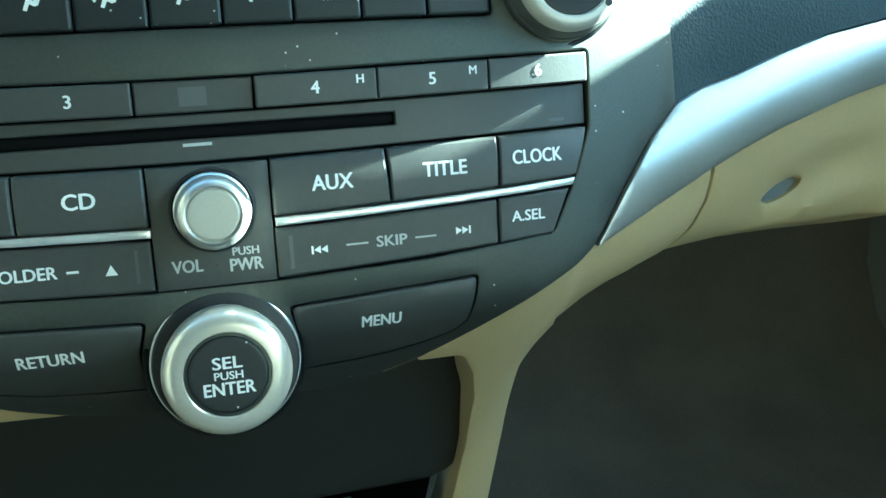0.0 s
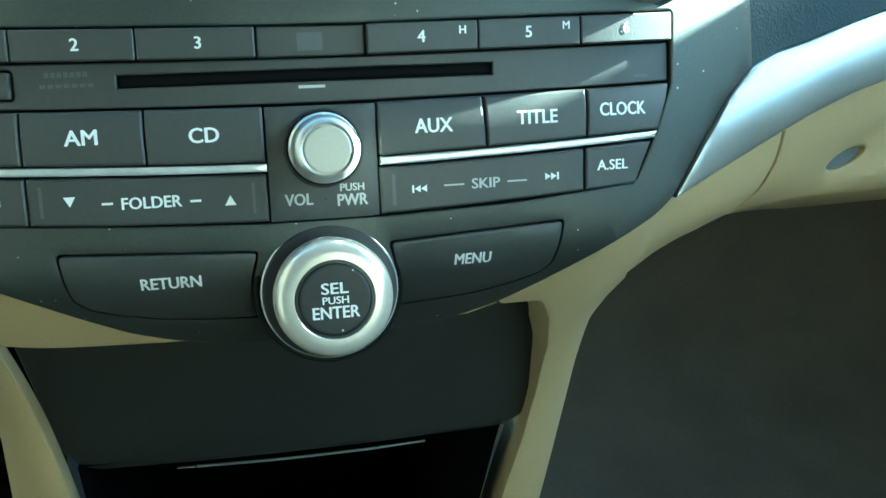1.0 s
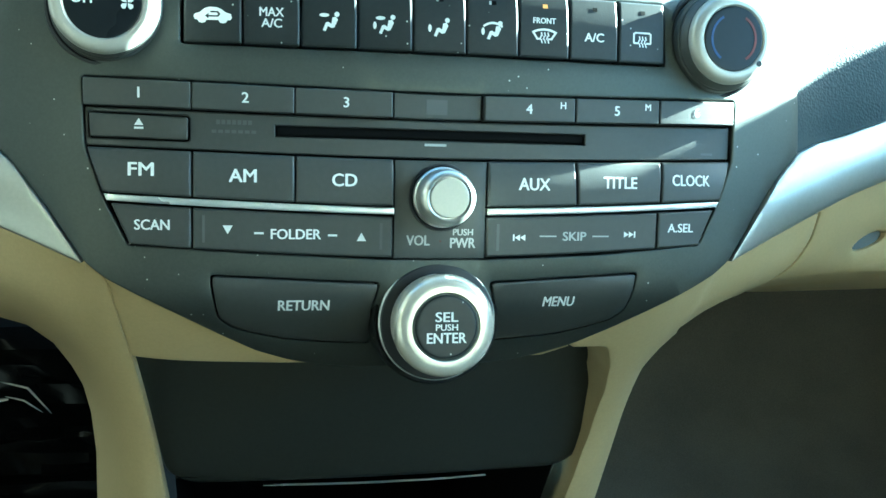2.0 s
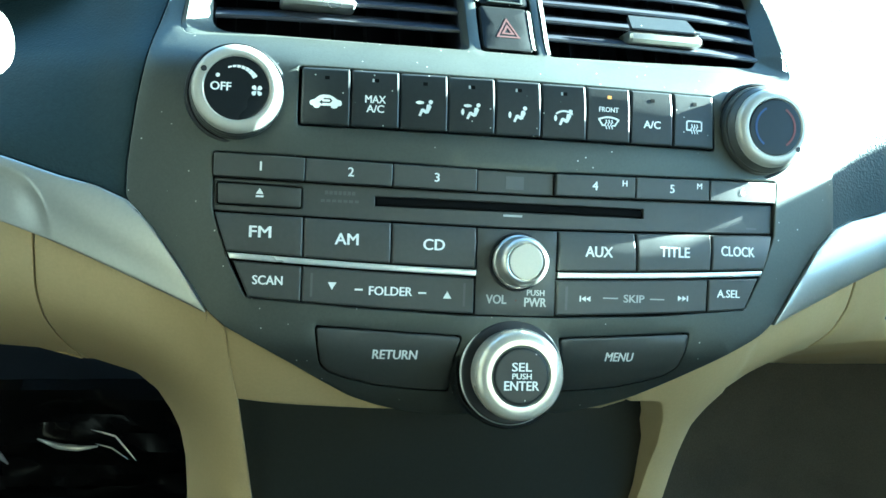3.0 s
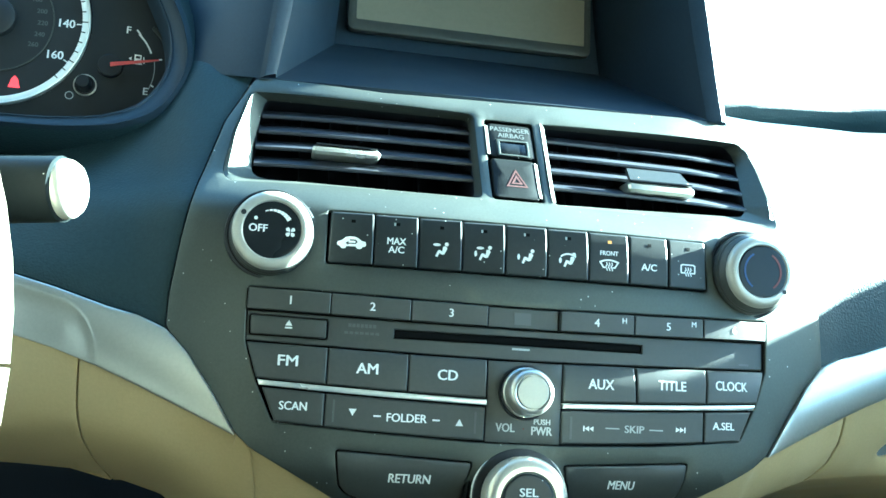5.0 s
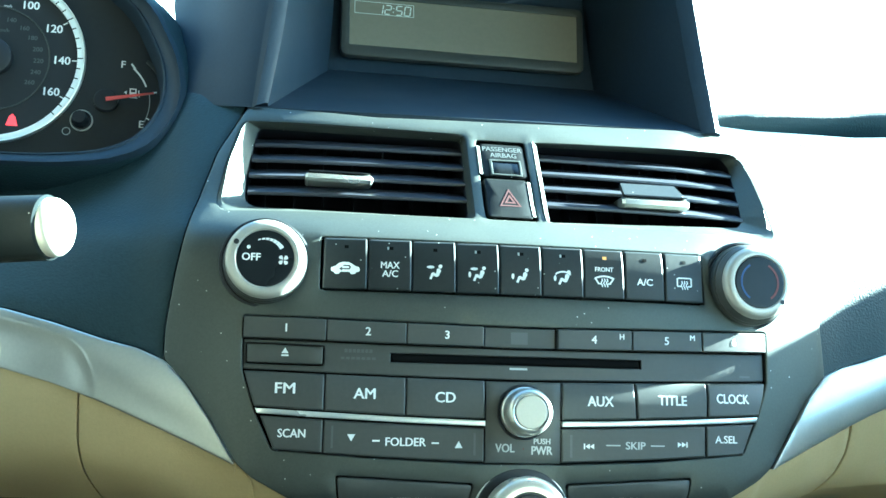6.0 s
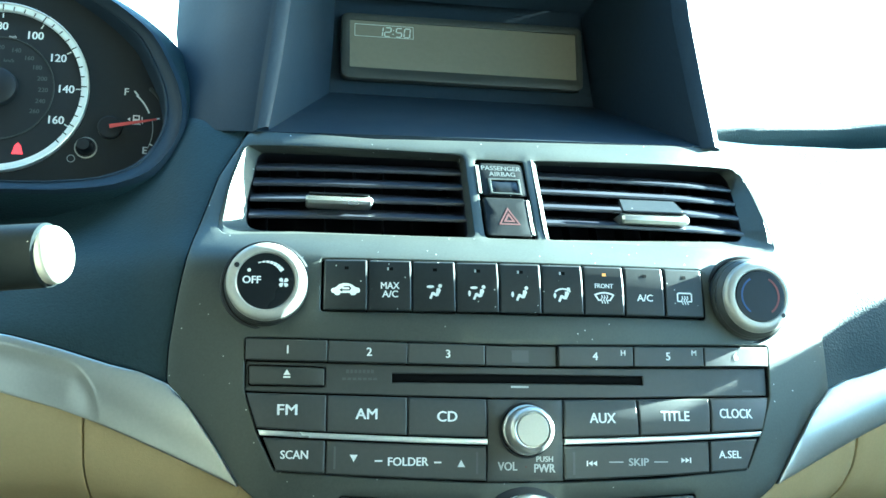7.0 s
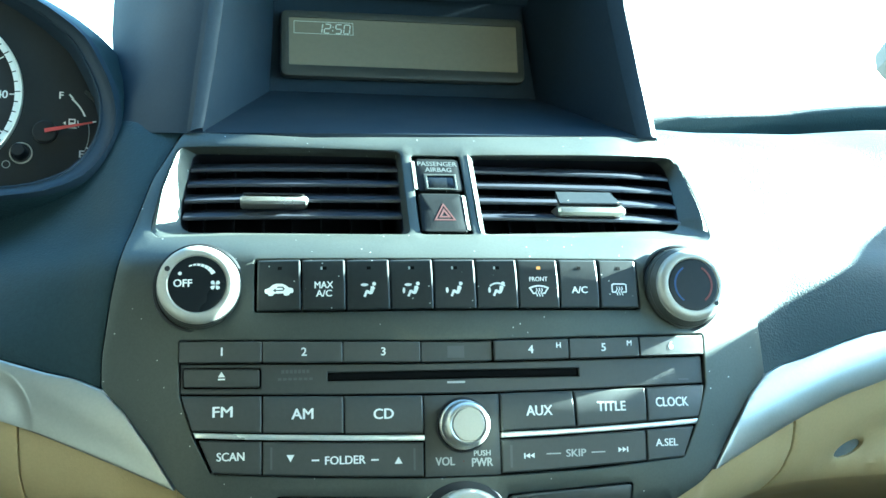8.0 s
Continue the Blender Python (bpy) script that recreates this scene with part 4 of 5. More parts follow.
def beige():
    low = [(a, b + 0.5) for a, b in WING_LOW]
    # driver's side with its console leg
    seam = [(-212.6, -19), (-213, -26), (-213.2, -45), (-211.6, -60), (-208, -74), (-203, -86)]
    loop = [(-700, 26)] + [(-a, b + 1.5) for a, b in low[::-1] if a > 215] + [(x - 0.35, z) for x, z in seam] + [(-226, -80.6), (-255, -79), (-300, -78.5), (-700, -77)]
    single("dash_lower", plate(mm(loop), rolled_beige, 0.012, 0.006, 0.0006), BEIGE, "beige moulded knee panel under the silver trim", "dashboard", "structure")
    loop = [(x + 0.35, z) for x, z in seam[::-1]] + [(-a, b + 1.5) for a, b in low[::-1] if a < 210] + [(-128.4, -60), (-126.8, -68.5), (-124.4, -84), (-121.2, -98.6), (-115, -138), (-108.6, -180), (-95, -300),
            (-149, -300)] + [p for p in LEG_IN[::-1] if p[0] > -203]
    single("dash_lower", plate(rounded(mm(loop), 0.0015), rolled_beige, 0.012, 0.005, 0.0012), BEIGE, "beige moulded lower dashboard on the driver's side with console leg", "dashboard", "structure")
    # filler under the centre panel
    loop = [(-131, -58)] + [(x, z + 1.5) for x, z in BOTTOM[1:]] + [(-x, z + 1.5) for x, z in BOTTOM[4:-1][::-1]] + [(71.5, -95), (60, -99.6), (0, -101.4), (-60, -100.2), (-123.5, -96.6), (-127, -84), (-129.4, -68)]
    single("dash_filler", plate(mm(loop), beige_y, 0.006, 0.006, 0.0008, (), -0.0022), BEIGE, "beige filler strip under the centre panel", "dashboard", "structure")
    # passenger's side leg
    loop = [(a, b + 1.5) for a, b in low if a < 195] + [(199.4, -25), (200.2, -34), (200.0, -46), (196, -58.5), (189, -69.5), (173, -73.4), (160, -77.6), (149, -83), (138, -91.5), (129, -102), (124, -113), (121, -150),
            (114.5, -200), (100, -300), (70, -300), (91, -200), (97, -175), (101, -150), (101, -122), (96.5, -106), (90, -95), (72, -95), (70.5, -90.6), (84, -82.9), (97, -75), (110, -67.7), (128.6, -59)]
    single("dash_lower", plate(rounded(mm(loop), 0.003), rolled_beige, 0.028, 0.005, 0.0007), BEIGE, "beige moulded lower dashboard on the passenger's side with console leg", "dashboard", "structure")
    # glove box
    t = thing("glove_box", (0.3, 0.06, -0.07), "beige glove box door with a grey round lock", "glove box")
    loop = [(201.4, -24.5)] + [(a, b + 1.5) for a, b in low if a > 202] + [(700, -66), (300, -65.5), (240, -66), (216, -67.6), (191, -69.0), (197.8, -58.6), (201.8, -46), (202.0, -34)]
    hole = [(u * 0.001, v * 0.001) for u, v in [(249 + 10.5 * math.cos(radians(a)) * 0.94 - 3.2 * math.sin(radians(a)) * 0.35, -47.2 + 10.5 * math.cos(radians(a)) * 0.36 + 3.6 * math.sin(radians(a))) for a in range(0, 360, 20)]]

    def door_y(x, z):
        y = rolled_beige(x, z) + 0.0006
        # the shallow recess round the lock
        u = max(0, 1 - abs(x - 0.262) / 0.040) * max(0, 1 - abs(z + 0.043 - 0.35 * (x - 0.262)) / 0.016)
        return y + 0.004 * min(1.0, u * 2.2)

    part("door", plate(mm(loop), door_y, 0.012, 0.005, 0.0022, [hole]), BEIGE, t)
    part("lock_hole", plate(inset(hole, -0.002), lambda x, z: door_y(0.249, -0.0472), 0.002, 0.01, 0.0, (), -0.0045), LOCK, t, "grey lock cylinder")
    # the underside runs back into the footwell
    rim = [(124, -112), (129, -101), (138, -91), (149, -82.5), (160, -77.2), (173, -73), (189, -69.2), (216, -67.4), (240, -65.8), (300, -65.3), (700, -66)]
    rows = []
    for back, fall in ((0.004, -0.0012), (0.010, 0.0016), (0.04, 0.0088), (0.09, 0.0182), (0.14, 0.0264), (0.20, 0.0345), (0.205, 0.030)):
        rows.append([(x * MM + back * 0.10 * max(0.0, 1 - (x - 124) / 40), rolled_beige(x * MM, z * MM + 0.001) + back, z * MM - fall * min(1.0, max(0.0, (x - 124) / 40))) for x, z in resample(rim, 12, False)])
    part("underside", loft(rows), BEIGE, t, "beige underside running back into the footwell")
    # pocket under the panel
    def pocket_y(x, z):
        return 0.0665 + 0.33 * (-0.097 - z) + 0.5 * x * x
    t = thing("console_pocket", (0, 0.09, -0.17), "black lidded console pocket between beige legs", "storage pocket")
    lid = [(-126, -92), (118, -92), (110, -128), (106, -150), (101, -165), (90, -171), (-100, -170), (-111, -163), (-116, -140)]
    part("lid", plate(rounded(mm(lid), 0.006), pocket_y, 0.004, 0.008, 0.003), LID, t)
    part("lip", plate(mm([(-64, -171.2), (-20, -172.3), (20, -172.6), (50, -172.2), (50, -172.8), (20, -173.3), (-20, -173.0), (-64, -171.9)]), pocket_y, 0.002, 0.008, 0.0002, (), 0.001), SILVER, t, "thin bright lid edge")
    ring = lambda y, drop: [(-0.106, y, -0.166), (0.088, y, -0.166), (0.064, y + drop, -0.30), (-0.098, y + drop, -0.30)]     # noqa: E731
    bm = loft([ring(0.093, 0.045), ring(0.26, 0.06)], True)
    bm.faces.new(list(bm.verts)[4:])
    part("bin", bm, GAP, t, "black open storage bin")


beige()

# ---- dark upper dashboard ----


def pad_y(x, z):
    turn = 0.42 * min(0.20, max(0, -x - 0.174)) * min(1.0, max(0.0, (z - 0.02) / 0.07))
    return face_y(max(-0.26, min(0.30, x)), z) + 0.0035 + max(0, abs(x) - 0.30) * 0.02 + turn


def pads():
    edge = [(x - 0.9, z) for x, z in LEFT_EDGE[1:7]]
    top = [(-a, b + 0.6) for a, b in WING_TOP[1:]]
    loop = [(-142, 146), (-144.6, 136)] + edge[1:] + top + [(-700, 101), (-400, 101), (-340, 101), (-284, 101), (-246, 101.4), (-215, 105.4), (-195, 115), (-185.4, 129.5), (-180.8, 143), (-180.2, 154.6), (-166, 150.4), (-152.6, 147.4)]
    single("dash_pad", plate(mm(loop), pad_y, 0.010, 0.008, 0.0006), PAD, "dark grained vinyl dash pad beside the centre panel", "dashboard pad", "structure")
    # passenger pad: rises to a crest, then a soft upper tier
    right = [(x + 0.9, z) for x, z in RIGHT_EDGE[1:7]]

    rows = []
    xs = [-0.004, 0.0] + [min(0.52, 0.006 + 0.52 * (k / 25) ** 1.4) for k in range(26)]
    for i, u in enumerate(np.linspace(0, 1, 30)):
        row = []
        for d in xs:
            z0 = z_on(WING_TOP, max(0.174, 0.1735 + d)) + 0.0006
            z = z0 + (0.150 - z0) * u
            line = sorted((zz, xx) for xx, zz in right)
            xe = np.interp(z * 1000, [p[0] for p in line], [p[1] for p in line]) * MM
            x = xe + d
            row.append((x, pad_y(x, z) - 0.002, z))
        rows.append(row)
    last = rows[-1]
    def tier(x):
        return 0.0150 + 0.028 * min(0.35, max(0, x - 0.18))

    def lift(x):
        return 0.0035 + 0.040 * min(0.30, max(0, x - 0.155))

    for dy, dz, up, high in ((0.03, 0.018, 0, 0.5), (0.066, 0.0262, 0, 1), (0.086, 0.0262, 0, 1), (0.084, 0.0262, 0.15, 1), (0.076, 0.0262, 0.50, 1), (0.0700, 0.0262, 0.86, 1), (0.0695, 0.0262, 1.00, 1),
                             (0.0705, 0.0262, 1.08, 1), (0.0745, 0.0262, 1.18, 1), (0.081, 0.0262, 1.24, 1), (0.095, 0.027, 1.34, 1), (0.14, 0.028, 1.4, 1), (0.22, 0.024, 1.3, 1), (0.34, 0.008, 0.7, 0.6), (0.475, 0.0, 0, 0)):
        rows.append([(x, y + dy, z + dz * (0.6 + 0.4 * min(1, max(0, (x - 0.14) / 0.22))) + up * tier(x) + high * lift(x)) for x, y, z in last])
    single("dash_pad", loft(rows), PAD, "dark grained vinyl passenger dash top in full sun", "dashboard pad", "structure", sharp=50)


pads()


def display():
    t = thing("display_hood", (0, 0.10, 0.145), "dark moulded hood round the dashboard display", "display hood")
    rim_l = [(-0.1395, 0.0640, 0.1395), (-0.1360, 0.0680, 0.180), (-0.1310, 0.0735, 0.230), (-0.1235, 0.070, 0.318)]
    inn_l = [(-0.1305, 0.0655, 0.1435), (-0.1250, 0.0690, 0.182), (-0.1200, 0.0745, 0.231), (-0.1135, 0.0710, 0.310)]
    well_l = [(-0.094, 0.156, 0.200), (-0.0925, 0.159, 0.228), (-0.092, 0.161, 0.240), (-0.091, 0.164, 0.274)]
    rim_r = [(0.1430, 0.0660, 0.1450), (0.1395, 0.0695, 0.182), (0.1335, 0.0715, 0.231), (0.1250, 0.070, 0.318)]
    base_l = [(-0.183, 0.0895, 0.1465), (-0.188, 0.120, 0.190), (-0.196, 0.150, 0.232), (-0.198, 0.170, 0.30)]
    base_r = [(0.1420, 0.09, 0.152), (0.1375, 0.12, 0.187), (0.1315, 0.15, 0.234), (0.1235, 0.18, 0.30)]
    mid = lambda p, q, w, out: tuple(a * (1 - w) + b * w + c for a, b, c in zip(p, q, out))     # noqa: E731
    flip = lambda pts: [(-x, y, z) for x, y, z in pts]     # noqa: E731
    for f in (lambda p: p, flip):
        rim, inn, well, base = f(rim_l), f(inn_l), f(well_l), f(base_l)
        if f is flip:
            rim, base = rim_r, base_r
        s = 1 if rim[0][0] < 0 else -1
        part("flank", loft([base, [mid(a, b, 0.5, (0, -0.001 - 0.0035 * min(2, i), 0.002 * min(2, i))) for i, (a, b) in enumerate(zip(base, rim))], [mid(a, b, 0.9, (-0.001 * s, -0.001 - 0.0015 * min(2, i), 0)) for i, (a, b) in enumerate(zip(base, rim))], rim]), HOOD, t)
        part("rim", loft([rim, [mid(a, b, 0.3, (0, -0.0025, 0)) for a, b in zip(rim, inn)], [mid(a, b, 0.75, (0, -0.002, 0)) for a, b in zip(rim, inn)], inn]), HOOD, t)
        low_i, low_w = [tuple(inn[0][k] + (0, 0, -0.007)[k] for k in range(3))] + inn, [tuple(well[0][k] + (0, 0, -0.009)[k] for k in range(3))] + well
        part("wall_foot", loft([[base[0], tuple(rim[0][k] + (0, 0.001, -0.005)[k] for k in range(3))], [low_w[0], low_i[0]]]), HOOD, t)
        part("cheek", loft([low_i, [mid(a, b, 0.12, (0, 0, 0)) for a, b in zip(low_i, low_w)], low_w, [(x, y + 0.02, z) for x, y, z in low_w]]), HOOD, t)
    # sill and floor of the hood
    n = 12
    span = lambda a, b, bow: [tuple(a[k] * (1 - i / n) + b[k] * i / n + bow[k] * math.sin(math.pi * i / n) for k in range(3)) for i in range(n + 1)]     # noqa: E731
    front = span((-0.1395, 0.0615, 0.1375), (0.1430, 0.0635, 0.1430), (0, -0.0045, -0.0015))
    sill = span((-0.1395, 0.0640, 0.1400), (0.1430, 0.0660, 0.1452), (0, -0.0045, -0.0010))
    edge = span((-0.1325, 0.0690, 0.1435), (0.1345, 0.0705, 0.1480), (0, -0.0030, -0.0005))
    back = span((-0.100, 0.158, 0.200), (0.100, 0.158, 0.200), (0, 0, 0))
    part("sill", loft([[(x, y + 0.004, z) for x, y, z in front], sill, edge]), HOOD, t)
    part("bottom", loft([edge, [tuple(p[k] * 0.6 + q[k] * 0.4 for k in range(3)) for p, q in zip(edge, back)], back]), HOOD, t)
    part("back_wall", plate(mm([(-96, 196), (96, 196), (96, 290), (-96, 290)]), lambda x, z: 0.1655 + 0.2 * (z - 0.236), 0.003, 0.02, 0.0), HOOD, t)
    brow = lambda x0, x1, y, z: [(x0 + (x1 - x0) * i / n, y - 0.006 * math.sin(math.pi * i / n), z + 0.006 * math.sin(math.pi * i / n)) for i in range(n + 1)]     # noqa: E731
    part("top", loft([brow(-0.1235, 0.1250, 0.070, 0.318), brow(-0.1200, 0.1215, 0.068, 0.313), brow(-0.1135, 0.1135, 0.071, 0.310), [(x, 0.164, 0.274) for x in np.linspace(-0.091, 0.091, n + 1)]]), HOOD, t)
    part("crown", loft([brow(-0.1235, 0.1250, 0.070, 0.318), brow(-0.16, 0.125, 0.12, 0.320), brow(-0.198, 0.1235, 0.18, 0.302), brow(-0.198, 0.12, 0.34, 0.27)]), HOOD, t)

    d = thing("display_screen", (0, 0.155, 0.21), "grey lcd screen showing the time in a dark bezel", "display")
    scr = lambda x, z: 0.1565 + 0.20 * (z - 0.236)     # noqa: E731
    outer = rounded(mm([(-86.6, 209), (84.6, 209.4), (87.4, 262), (-86.6, 261.2)]), 0.006, 4)
    inner = rounded(mm([(-80.4, 218.0), (80.4, 218.0), (82.4, 255.4), (-80.4, 255.4)]), 0.001, 2)
    part("bezel", plate(outer, scr, 0.006, 0.012, 0.0015, [inner]), BUTTON, d, "dark grey bezel")
    lcd = part("lcd", plate(inset(inner, -0.001), scr, 0.001, 0.02, 0.0, (), -0.0014), LCD, d, "blank grey lcd glass")
    lift = -0.0014
    for loop in (bar(-56.6, 252.6, 41, 0.35), bar(-56.6, 243.0, 41, 0.35), bar(-77.1, 247.8, 0.35, 9.6), bar(-36.1, 247.8, 0.35, 9.6)):
        mark(loop, LCD_DIGIT, lcd, scr, lift, "frame_line")
    seg = {"1": "bc", "2": "abged", "5": "afgcd", "0": "abcdef"}
    for ch, x in (("1", -59.6), ("2", -54.0), ("5", -46.2), ("0", -40.4)):
        for s in seg[ch]:
            h, v = {"a": (0, 3.6), "g": (0, 0), "d": (0, -3.6), "b": (2, 1.8), "c": (2, -1.8), "f": (-2, 1.8), "e": (-2, -1.8)}[s]
            lp = bar(x + h + v * 0.12, 247.4 + v, 3.4, 0.8) if s in "agd" else bar(x + h + v * 0.12, 247.4 + v, 0.85, 3.1, -7)
            mark(lp, LCD_DIGIT, lcd, scr, lift, "segment")
    for v in (1.5, -1.5):
        mark(bar(-50.2 + v * 0.12, 247.4 + v, 0.8, 0.8), LCD_DIGIT, lcd, scr, lift, "segment")


display()


def cluster():
    t = thing("instrument_cluster", (-0.30, 0.12, 0.11), "instrument cluster with white-ringed speedometer and fuel gauge", "instrument cluster")
    outer = rounded(mm([(-181, 157), (-181.5, 143), (-186, 129.5), (-195.5, 115.5), (-215, 106), (-246, 102), (-284, 101.4), (-340, 101), (-400, 103), (-470, 115), (-490, 160), (-470, 220), (-420, 252), (-340, 268),
                        (-270, 258), (-226, 231), (-203, 211), (-192.5, 191), (-185, 175)]), 0.010, 2)
    cx, cz = -0.33, 0.172
    inner = [(cx + (x - cx) * 0.90 - 0.002, cz + (z - cz) * 0.90 + 0.004) for x, z in outer]
    rim_y = lambda x, z: 0.0845 + 0.30 * (z - 0.155)     # noqa: E731
    rows = [[(x + (x - cx) * 0.02, rim_y(x, z) + 0.004, z + (z - cz) * 0.02) for x, z in outer], [(x, rim_y(x, z), z) for x, z in outer],
            *[[(x * (1 - w) + u * w, rim_y(x, z) + dy, z * (1 - w) + v * w) for (x, z), (u, v) in zip(outer, inner)] for w, dy in ((0.05, 0.0018), (0.30, 0.0062), (0.50, 0.0078), (0.56, 0.0072), (0.62, 0.0082), (0.68, 0.0125))],
            [(x, 0.131, z) for x, z in inner]]
    part("bezel", loft(rows, True), HOOD, t, "dark recessed bezel")
    rows = [[(x + (x - cx) * 0.02, rim_y(x, z) + 0.004, z + (z - cz) * 0.02) for x, z in outer],
            [(x + (x - cx) * 0.09, rim_y(x, z) + 0.03, z + (z - cz) * 0.12) for x, z in outer], [(x + (x - cx) * 0.10, rim_y(x, z) + 0.16, z + (z - cz) * 0.02) for x, z in outer]]
    part("visor", loft(rows, True), PAD, t, "dark grained visor")
    dial = lambda x, z: 0.130     # noqa: E731
    face = part("dial_face", plate(inset(inner, -0.004), dial, 0.002, 0.03, 0.0), DIAL, t)
    sx, sz = -298.0, 180.5
    ring = part("speed_ring", plate(mm(disc(sx, sz, 53.6, 96)), dial, 0.004, 0.02, 0.0008, [mm(disc(sx, sz, 49.8, 96))], 0.004), WHITE, t, "white speedometer ring")
    part("ring_edge", plate(mm(disc(sx, sz, 54.6, 96)), dial, 0.004, 0.02, 0.0005, [mm(disc(sx, sz, 53.6, 96))], 0.005), CHROME, t, "thin bright ring edge")
    for k in range(0, 19):
        a = 90 - k * 7.3
        mark(bar(sx + 51.0 * math.cos(radians(a)), sz + 51.0 * math.sin(radians(a)), 4.6 if k % 4 == 0 else 2.6, 0.7, a), BLACK, ring, dial, 0.004, "tick")
    for text, a in (("80", 91), ("100", 61), ("120", 32), ("140", 2), ("160", -28)):
        legend(text, sx + 40.5 * math.cos(radians(a)), sz + 40.5 * math.sin(radians(a)), 5.0, WHITE, face, dial, 0.0)
        mark(bar(sx + 47.5 * math.cos(radians(a)), sz + 47.5 * math.sin(radians(a)), 3.0, 0.8, a), WHITE, face, dial, 0.0, "tick")
    for text, a in (("120", 92), ("140", 70), ("160", 50), ("180", 33), ("200", 16), ("220", 0), ("240", -16), ("260", -32)):
        legend(text, sx + 26.5 * math.cos(radians(a)), sz + 26.5 * math.sin(radians(a)), 2.8, DIM, face, dial, 0.0)
    part("inner_ring", plate(mm(disc(sx, sz, 33.4, 64)), dial, 0.002, 0.02, 0.0003, [mm(disc(sx, sz, 32.6, 64))], 0.0008), BUTTON, t)
    legend("mph", sx + 6, sz + 33.5, 2.4, GREY, face, dial, 0.0)
    legend("km/h", sx + 5, sz + 18, 2.2, DIM, face, dial, 0.0)
    part("needle_hub", lathe([(12, 0), (11.6, 4), (10, 5), (0, 5.4)], sx * MM, 0.13, sz * MM, 40), BLACK, t)
    part("needle", plate(mm([(sx - 40, sz - 22.6), (sx - 39.6, sz - 23.2), (sx + 1.6, sz - 1.4), (sx - 0.2, sz + 1.6)]), dial, 0.001, 0.02, 0.0, (), 0.006), NEEDLE, t, "red needle")
    bx, bz = sx + 14.6, sz - 38.6
    mark([(bx - 3.4, bz - 3.4), (bx + 3.4, bz - 3.4), (bx + 2.6, bz - 1.0), (bx + 1.9, bz + 2.0), (bx, bz + 4.0), (bx - 1.9, bz + 2.0), (bx - 2.6, bz - 1.0)], LAMP_RED, face, dial, 0.0, "warning_lamp", label="lit red warning lamp")
    # fuel gauge
    fx, fz = -230.0, 158.0
    part("fuel_ring", plate(mm(arc_band(fx + 1, fz - 1, 34.4, 36.4, 52, -72, 30)), dial, 0.003, 0.02, 0.0005, (), 0.0025), BUTTON, t)
    legend("F", fx + 8.6, fz + 24.4, 4.4, WHITE, face, dial, 0.0)
    legend("E", fx + 21.8, fz - 13.4, 4.4, WHITE, face, dial, 0.0)
    mark(arc_band(fx - 4, fz, 28.6, 29.7, 50, 22, 10), WHITE, face, dial, 0.0, "scale_arc")
    mark(bar(fx + 14.6, fz + 23.6, 1.1, 4.0, 40), WHITE, face, dial, 0.0, "scale_arc")
    mark(arc_band(fx - 4, fz, 29.6, 30.1, 14, -24, 10), GREY, face, dial, 0.0, "scale_arc")
    mark(bar(fx + 28.6, fz + 7.6, 2.4, 1.0, 12), WHITE, face, dial, 0.0, "tick")
    mark(bar(fx + 25.2, fz - 9.6, 2.4, 0.9, -28), WHITE, face, dial, 0.0, "tick")
    px, pz = fx + 16.0, fz + 6.4
    part("pump_mark", plate(mm([(px - 2.6, pz - 2.6), (px + 1.6, pz - 2.6), (px + 1.6, pz + 2.8), (px - 2.6, pz + 2.8)]), dial, 0.0001, 0.02, 0.0,
                            [mm([(px - 1.8, pz + 0.4), (px + 0.8, pz + 0.4), (px + 0.8, pz + 2.0), (px - 1.8, pz + 2.0)])], 0.0003), WHITE, face)
    mark(bar(px - 0.5, pz - 3.0, 5.6, 0.8), WHITE, face, dial, 0.0, "pump_mark")
    mark(bar(px + 3.1, pz - 0.4, 0.7, 4.4, 8), WHITE, face, dial, 0.0, "pump_mark")
    mark([(px - 6.0, pz), (px - 4.2, pz - 1.2), (px - 4.2, pz + 1.2)], WHITE, face, dial, 0.0, "pump_mark")
    part("fuel_hub", lathe([(7.4, 0), (7.2, 2.6), (6.4, 3.2), (0, 3.4)], fx * MM, 0.13, fz * MM, 32), BLACK, t)
    part("fuel_needle", plate(mm([(fx + 0.6, fz - 1.2), (fx + 28.6, fz + 5.6), (fx + 28.4, fz + 6.4), (fx + 0.2, fz + 1.3)]), dial, 0.001, 0.02, 0.0, (), 0.0045), NEEDLE, t, "red fuel needle")
    kx, kz = -243.4, 144.4
    part("trip_knob", lathe([(6.4, 0), (6.2, 1.0), (5.4, 1.2), (5.0, 0.6), (4.4, 0.6), (4.2, 8.0), (3.6, 9.0), (0, 9.2)], kx * MM, 0.13, kz * MM, 32), BLACK, t)
    part("trip_ring", plate(mm(disc(kx, kz, 6.8, 32)), dial, 0.002, 0.02, 0.0003, [mm(disc(kx, kz, 6.0, 32))], 0.0014), SILVER, t)
    part("dimmer_mark", plate(mm(disc(kx - 8.4, kz - 7.2, 2.5, 20)), dial, 0.0001, 0.02, 0.0, [mm(disc(kx - 8.4, kz - 7.2, 2.0, 20))], 0.0003), GREY, t)


cluster()

# ---- driver's side ----


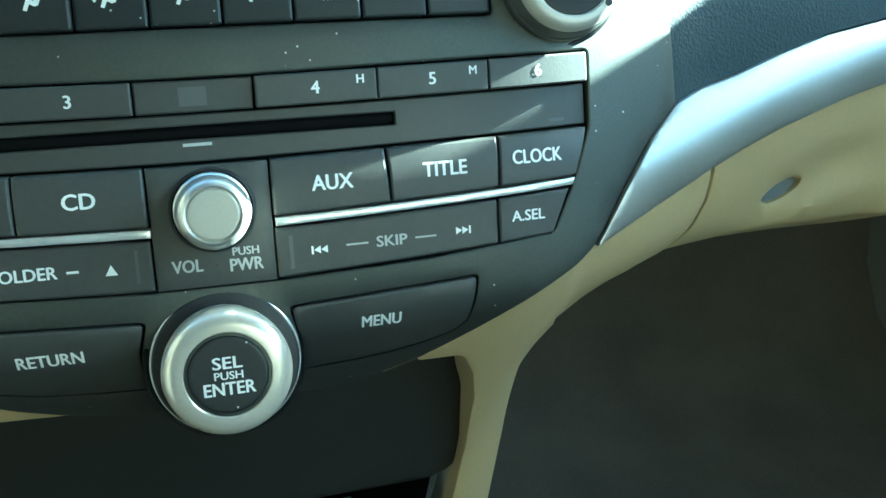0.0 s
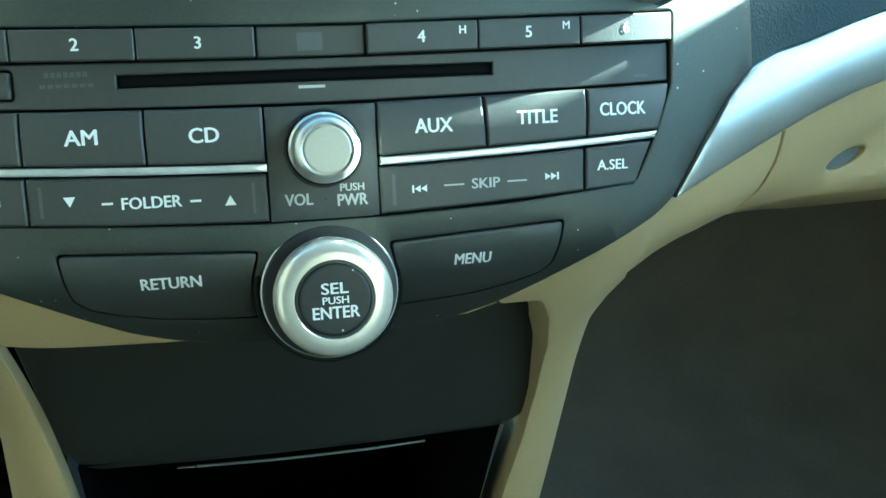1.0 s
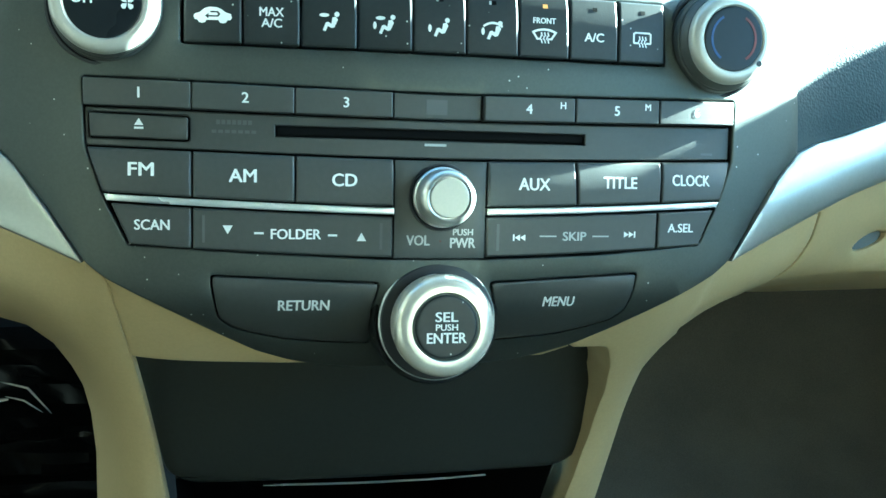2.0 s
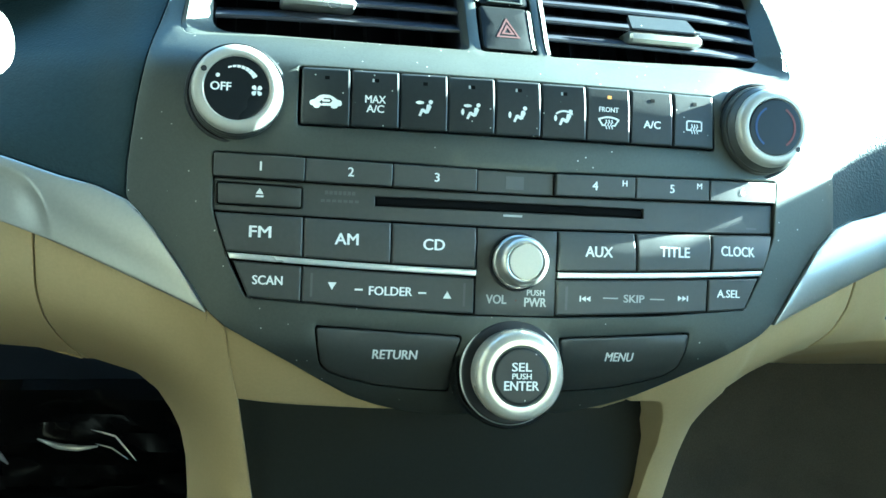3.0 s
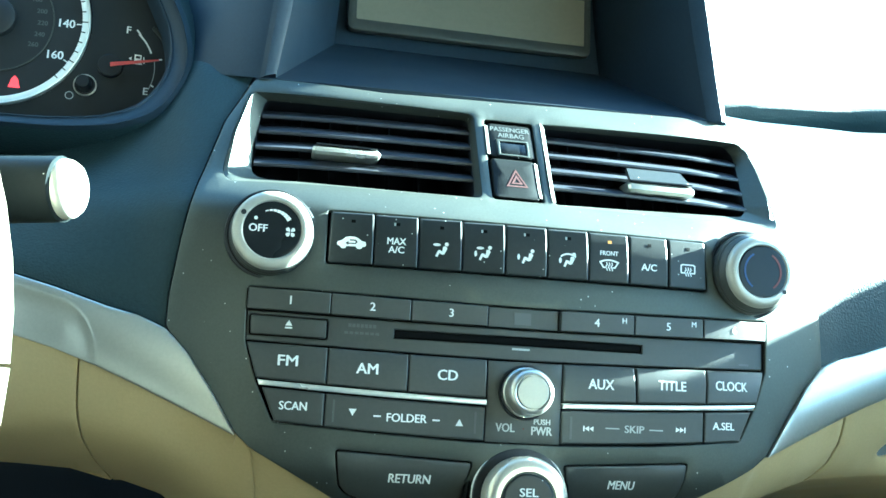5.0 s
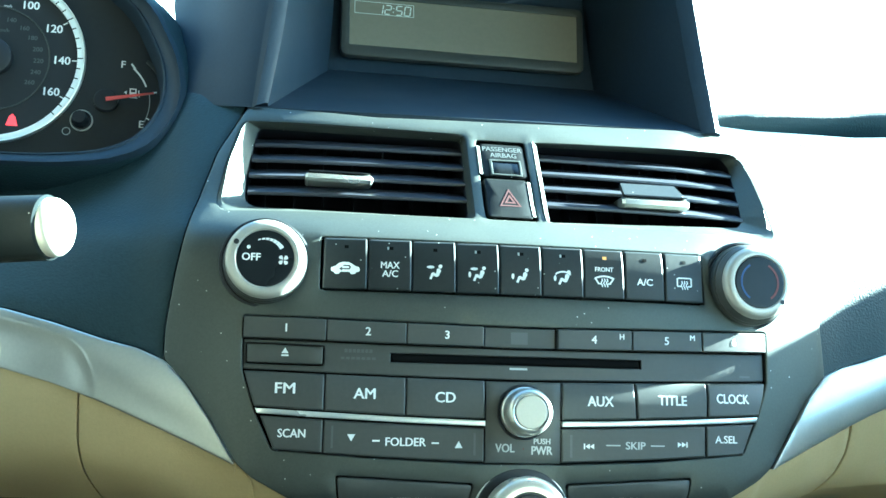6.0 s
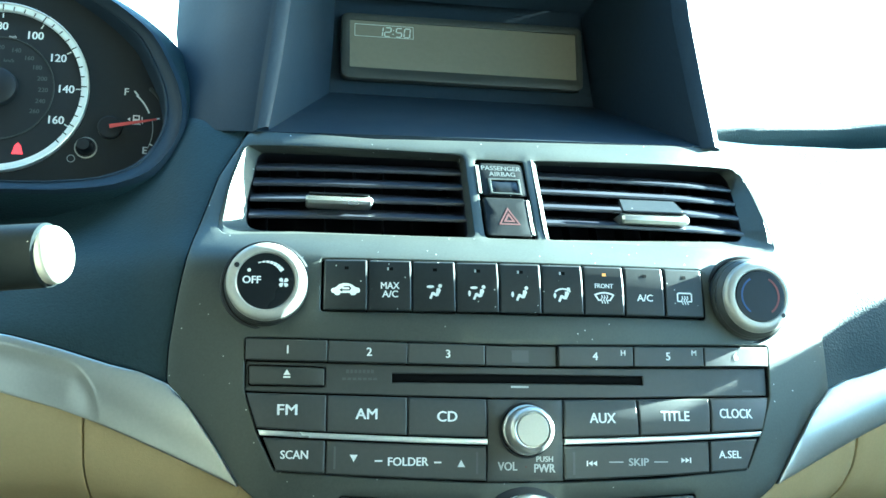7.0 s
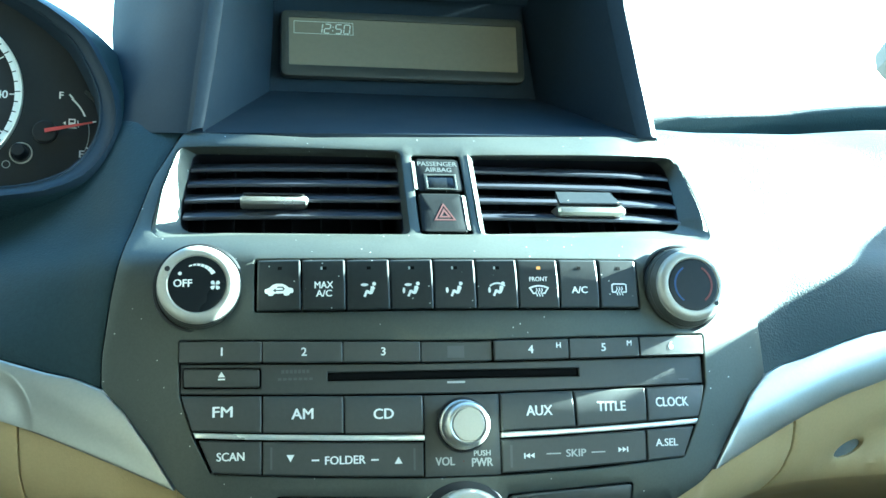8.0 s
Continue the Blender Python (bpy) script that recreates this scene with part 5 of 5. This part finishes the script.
def driver():
    t = thing("wiper_stalk", (-0.33, 0.0, 0.03), "dark wiper stalk with a pale end cap", "control stalk")
    cap, way = Vector((-0.198, -0.115, 0.034)), Vector((0.95, -0.31, 0.03)).normalized()
    part("arm", tube([cap - way * 0.15, cap - way * 0.055, cap - way * 0.050, cap - way * 0.0022, cap - way * 0.0014], [0.0084, 0.0112, 0.0122, 0.0116, 0.0108], 32), STALK, t)
    part("cap", tube([cap - way * 0.003, cap - way * 0.0014, cap + way * 0.0010, cap + way * 0.0028, cap + way * 0.0042, cap + way * 0.0048], [0.0104, 0.0106, 0.0103, 0.0090, 0.0064, 0.0030], 32), CAP, t, "pale end cap")
    part("column", tube([(-0.37, 0.10, 0.03), (-0.37, -0.06, 0.0)], 0.06, 24), BLACK, t)
    t = thing("steering_wheel", (-0.392, -0.15, -0.03), "pale leather steering wheel in the sun", "steering wheel")
    c = Vector((-0.392, -0.15, -0.028))
    rim = [c + Vector((0.174 * math.cos(a), 0, 0.174 * math.sin(a))) for a in np.linspace(0, 2 * math.pi, 73)]
    part("rim", tube(rim, 0.0155, 18, False), LEATHER, t)
    part("hub", lathe([(75, -40), (74, 10), (66, 22), (40, 28), (0, 30)], c.x, c.y + 0.02, c.z, 40), BLACK, t)
    for a in (200, 340, 270):
        d = Vector((math.cos(radians(a)), 0, math.sin(radians(a))))
        part("spoke", tube([c + d * 0.06 + Vector((0, 0.012, 0)), c + d * 0.166], [0.016, 0.012], 12), BLACK, t)
    # footwell
    t = thing("plastic_film", (-0.2, 0.25, -0.25), "crumpled clear plastic film, coloured near black for the footwell's shade", "plastic film")
    # the sheet's near-black colour carries the darkness of the footwell
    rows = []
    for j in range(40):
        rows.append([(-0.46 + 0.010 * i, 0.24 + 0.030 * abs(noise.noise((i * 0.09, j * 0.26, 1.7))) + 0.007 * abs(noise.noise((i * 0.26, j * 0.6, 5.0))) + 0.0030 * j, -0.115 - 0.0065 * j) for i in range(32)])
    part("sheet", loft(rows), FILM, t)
    # highlights on the film's creases, added as thin pale metal tubes
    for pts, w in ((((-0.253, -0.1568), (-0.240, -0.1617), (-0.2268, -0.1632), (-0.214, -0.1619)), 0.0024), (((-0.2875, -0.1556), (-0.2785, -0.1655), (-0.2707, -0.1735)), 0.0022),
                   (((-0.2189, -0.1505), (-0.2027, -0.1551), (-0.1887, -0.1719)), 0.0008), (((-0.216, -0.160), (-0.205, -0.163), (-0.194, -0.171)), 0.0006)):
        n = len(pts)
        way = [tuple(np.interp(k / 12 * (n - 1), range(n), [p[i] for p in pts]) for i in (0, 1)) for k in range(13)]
        part("glint_tube", tube([(x, 0.262, z) for x, z in way], [w * (0.25 + 0.75 * math.sin(math.pi * k / 12)) for k in range(13)], 10), FILM_GLINT, t, "pale metal tube standing in for a glint on the film")


driver()
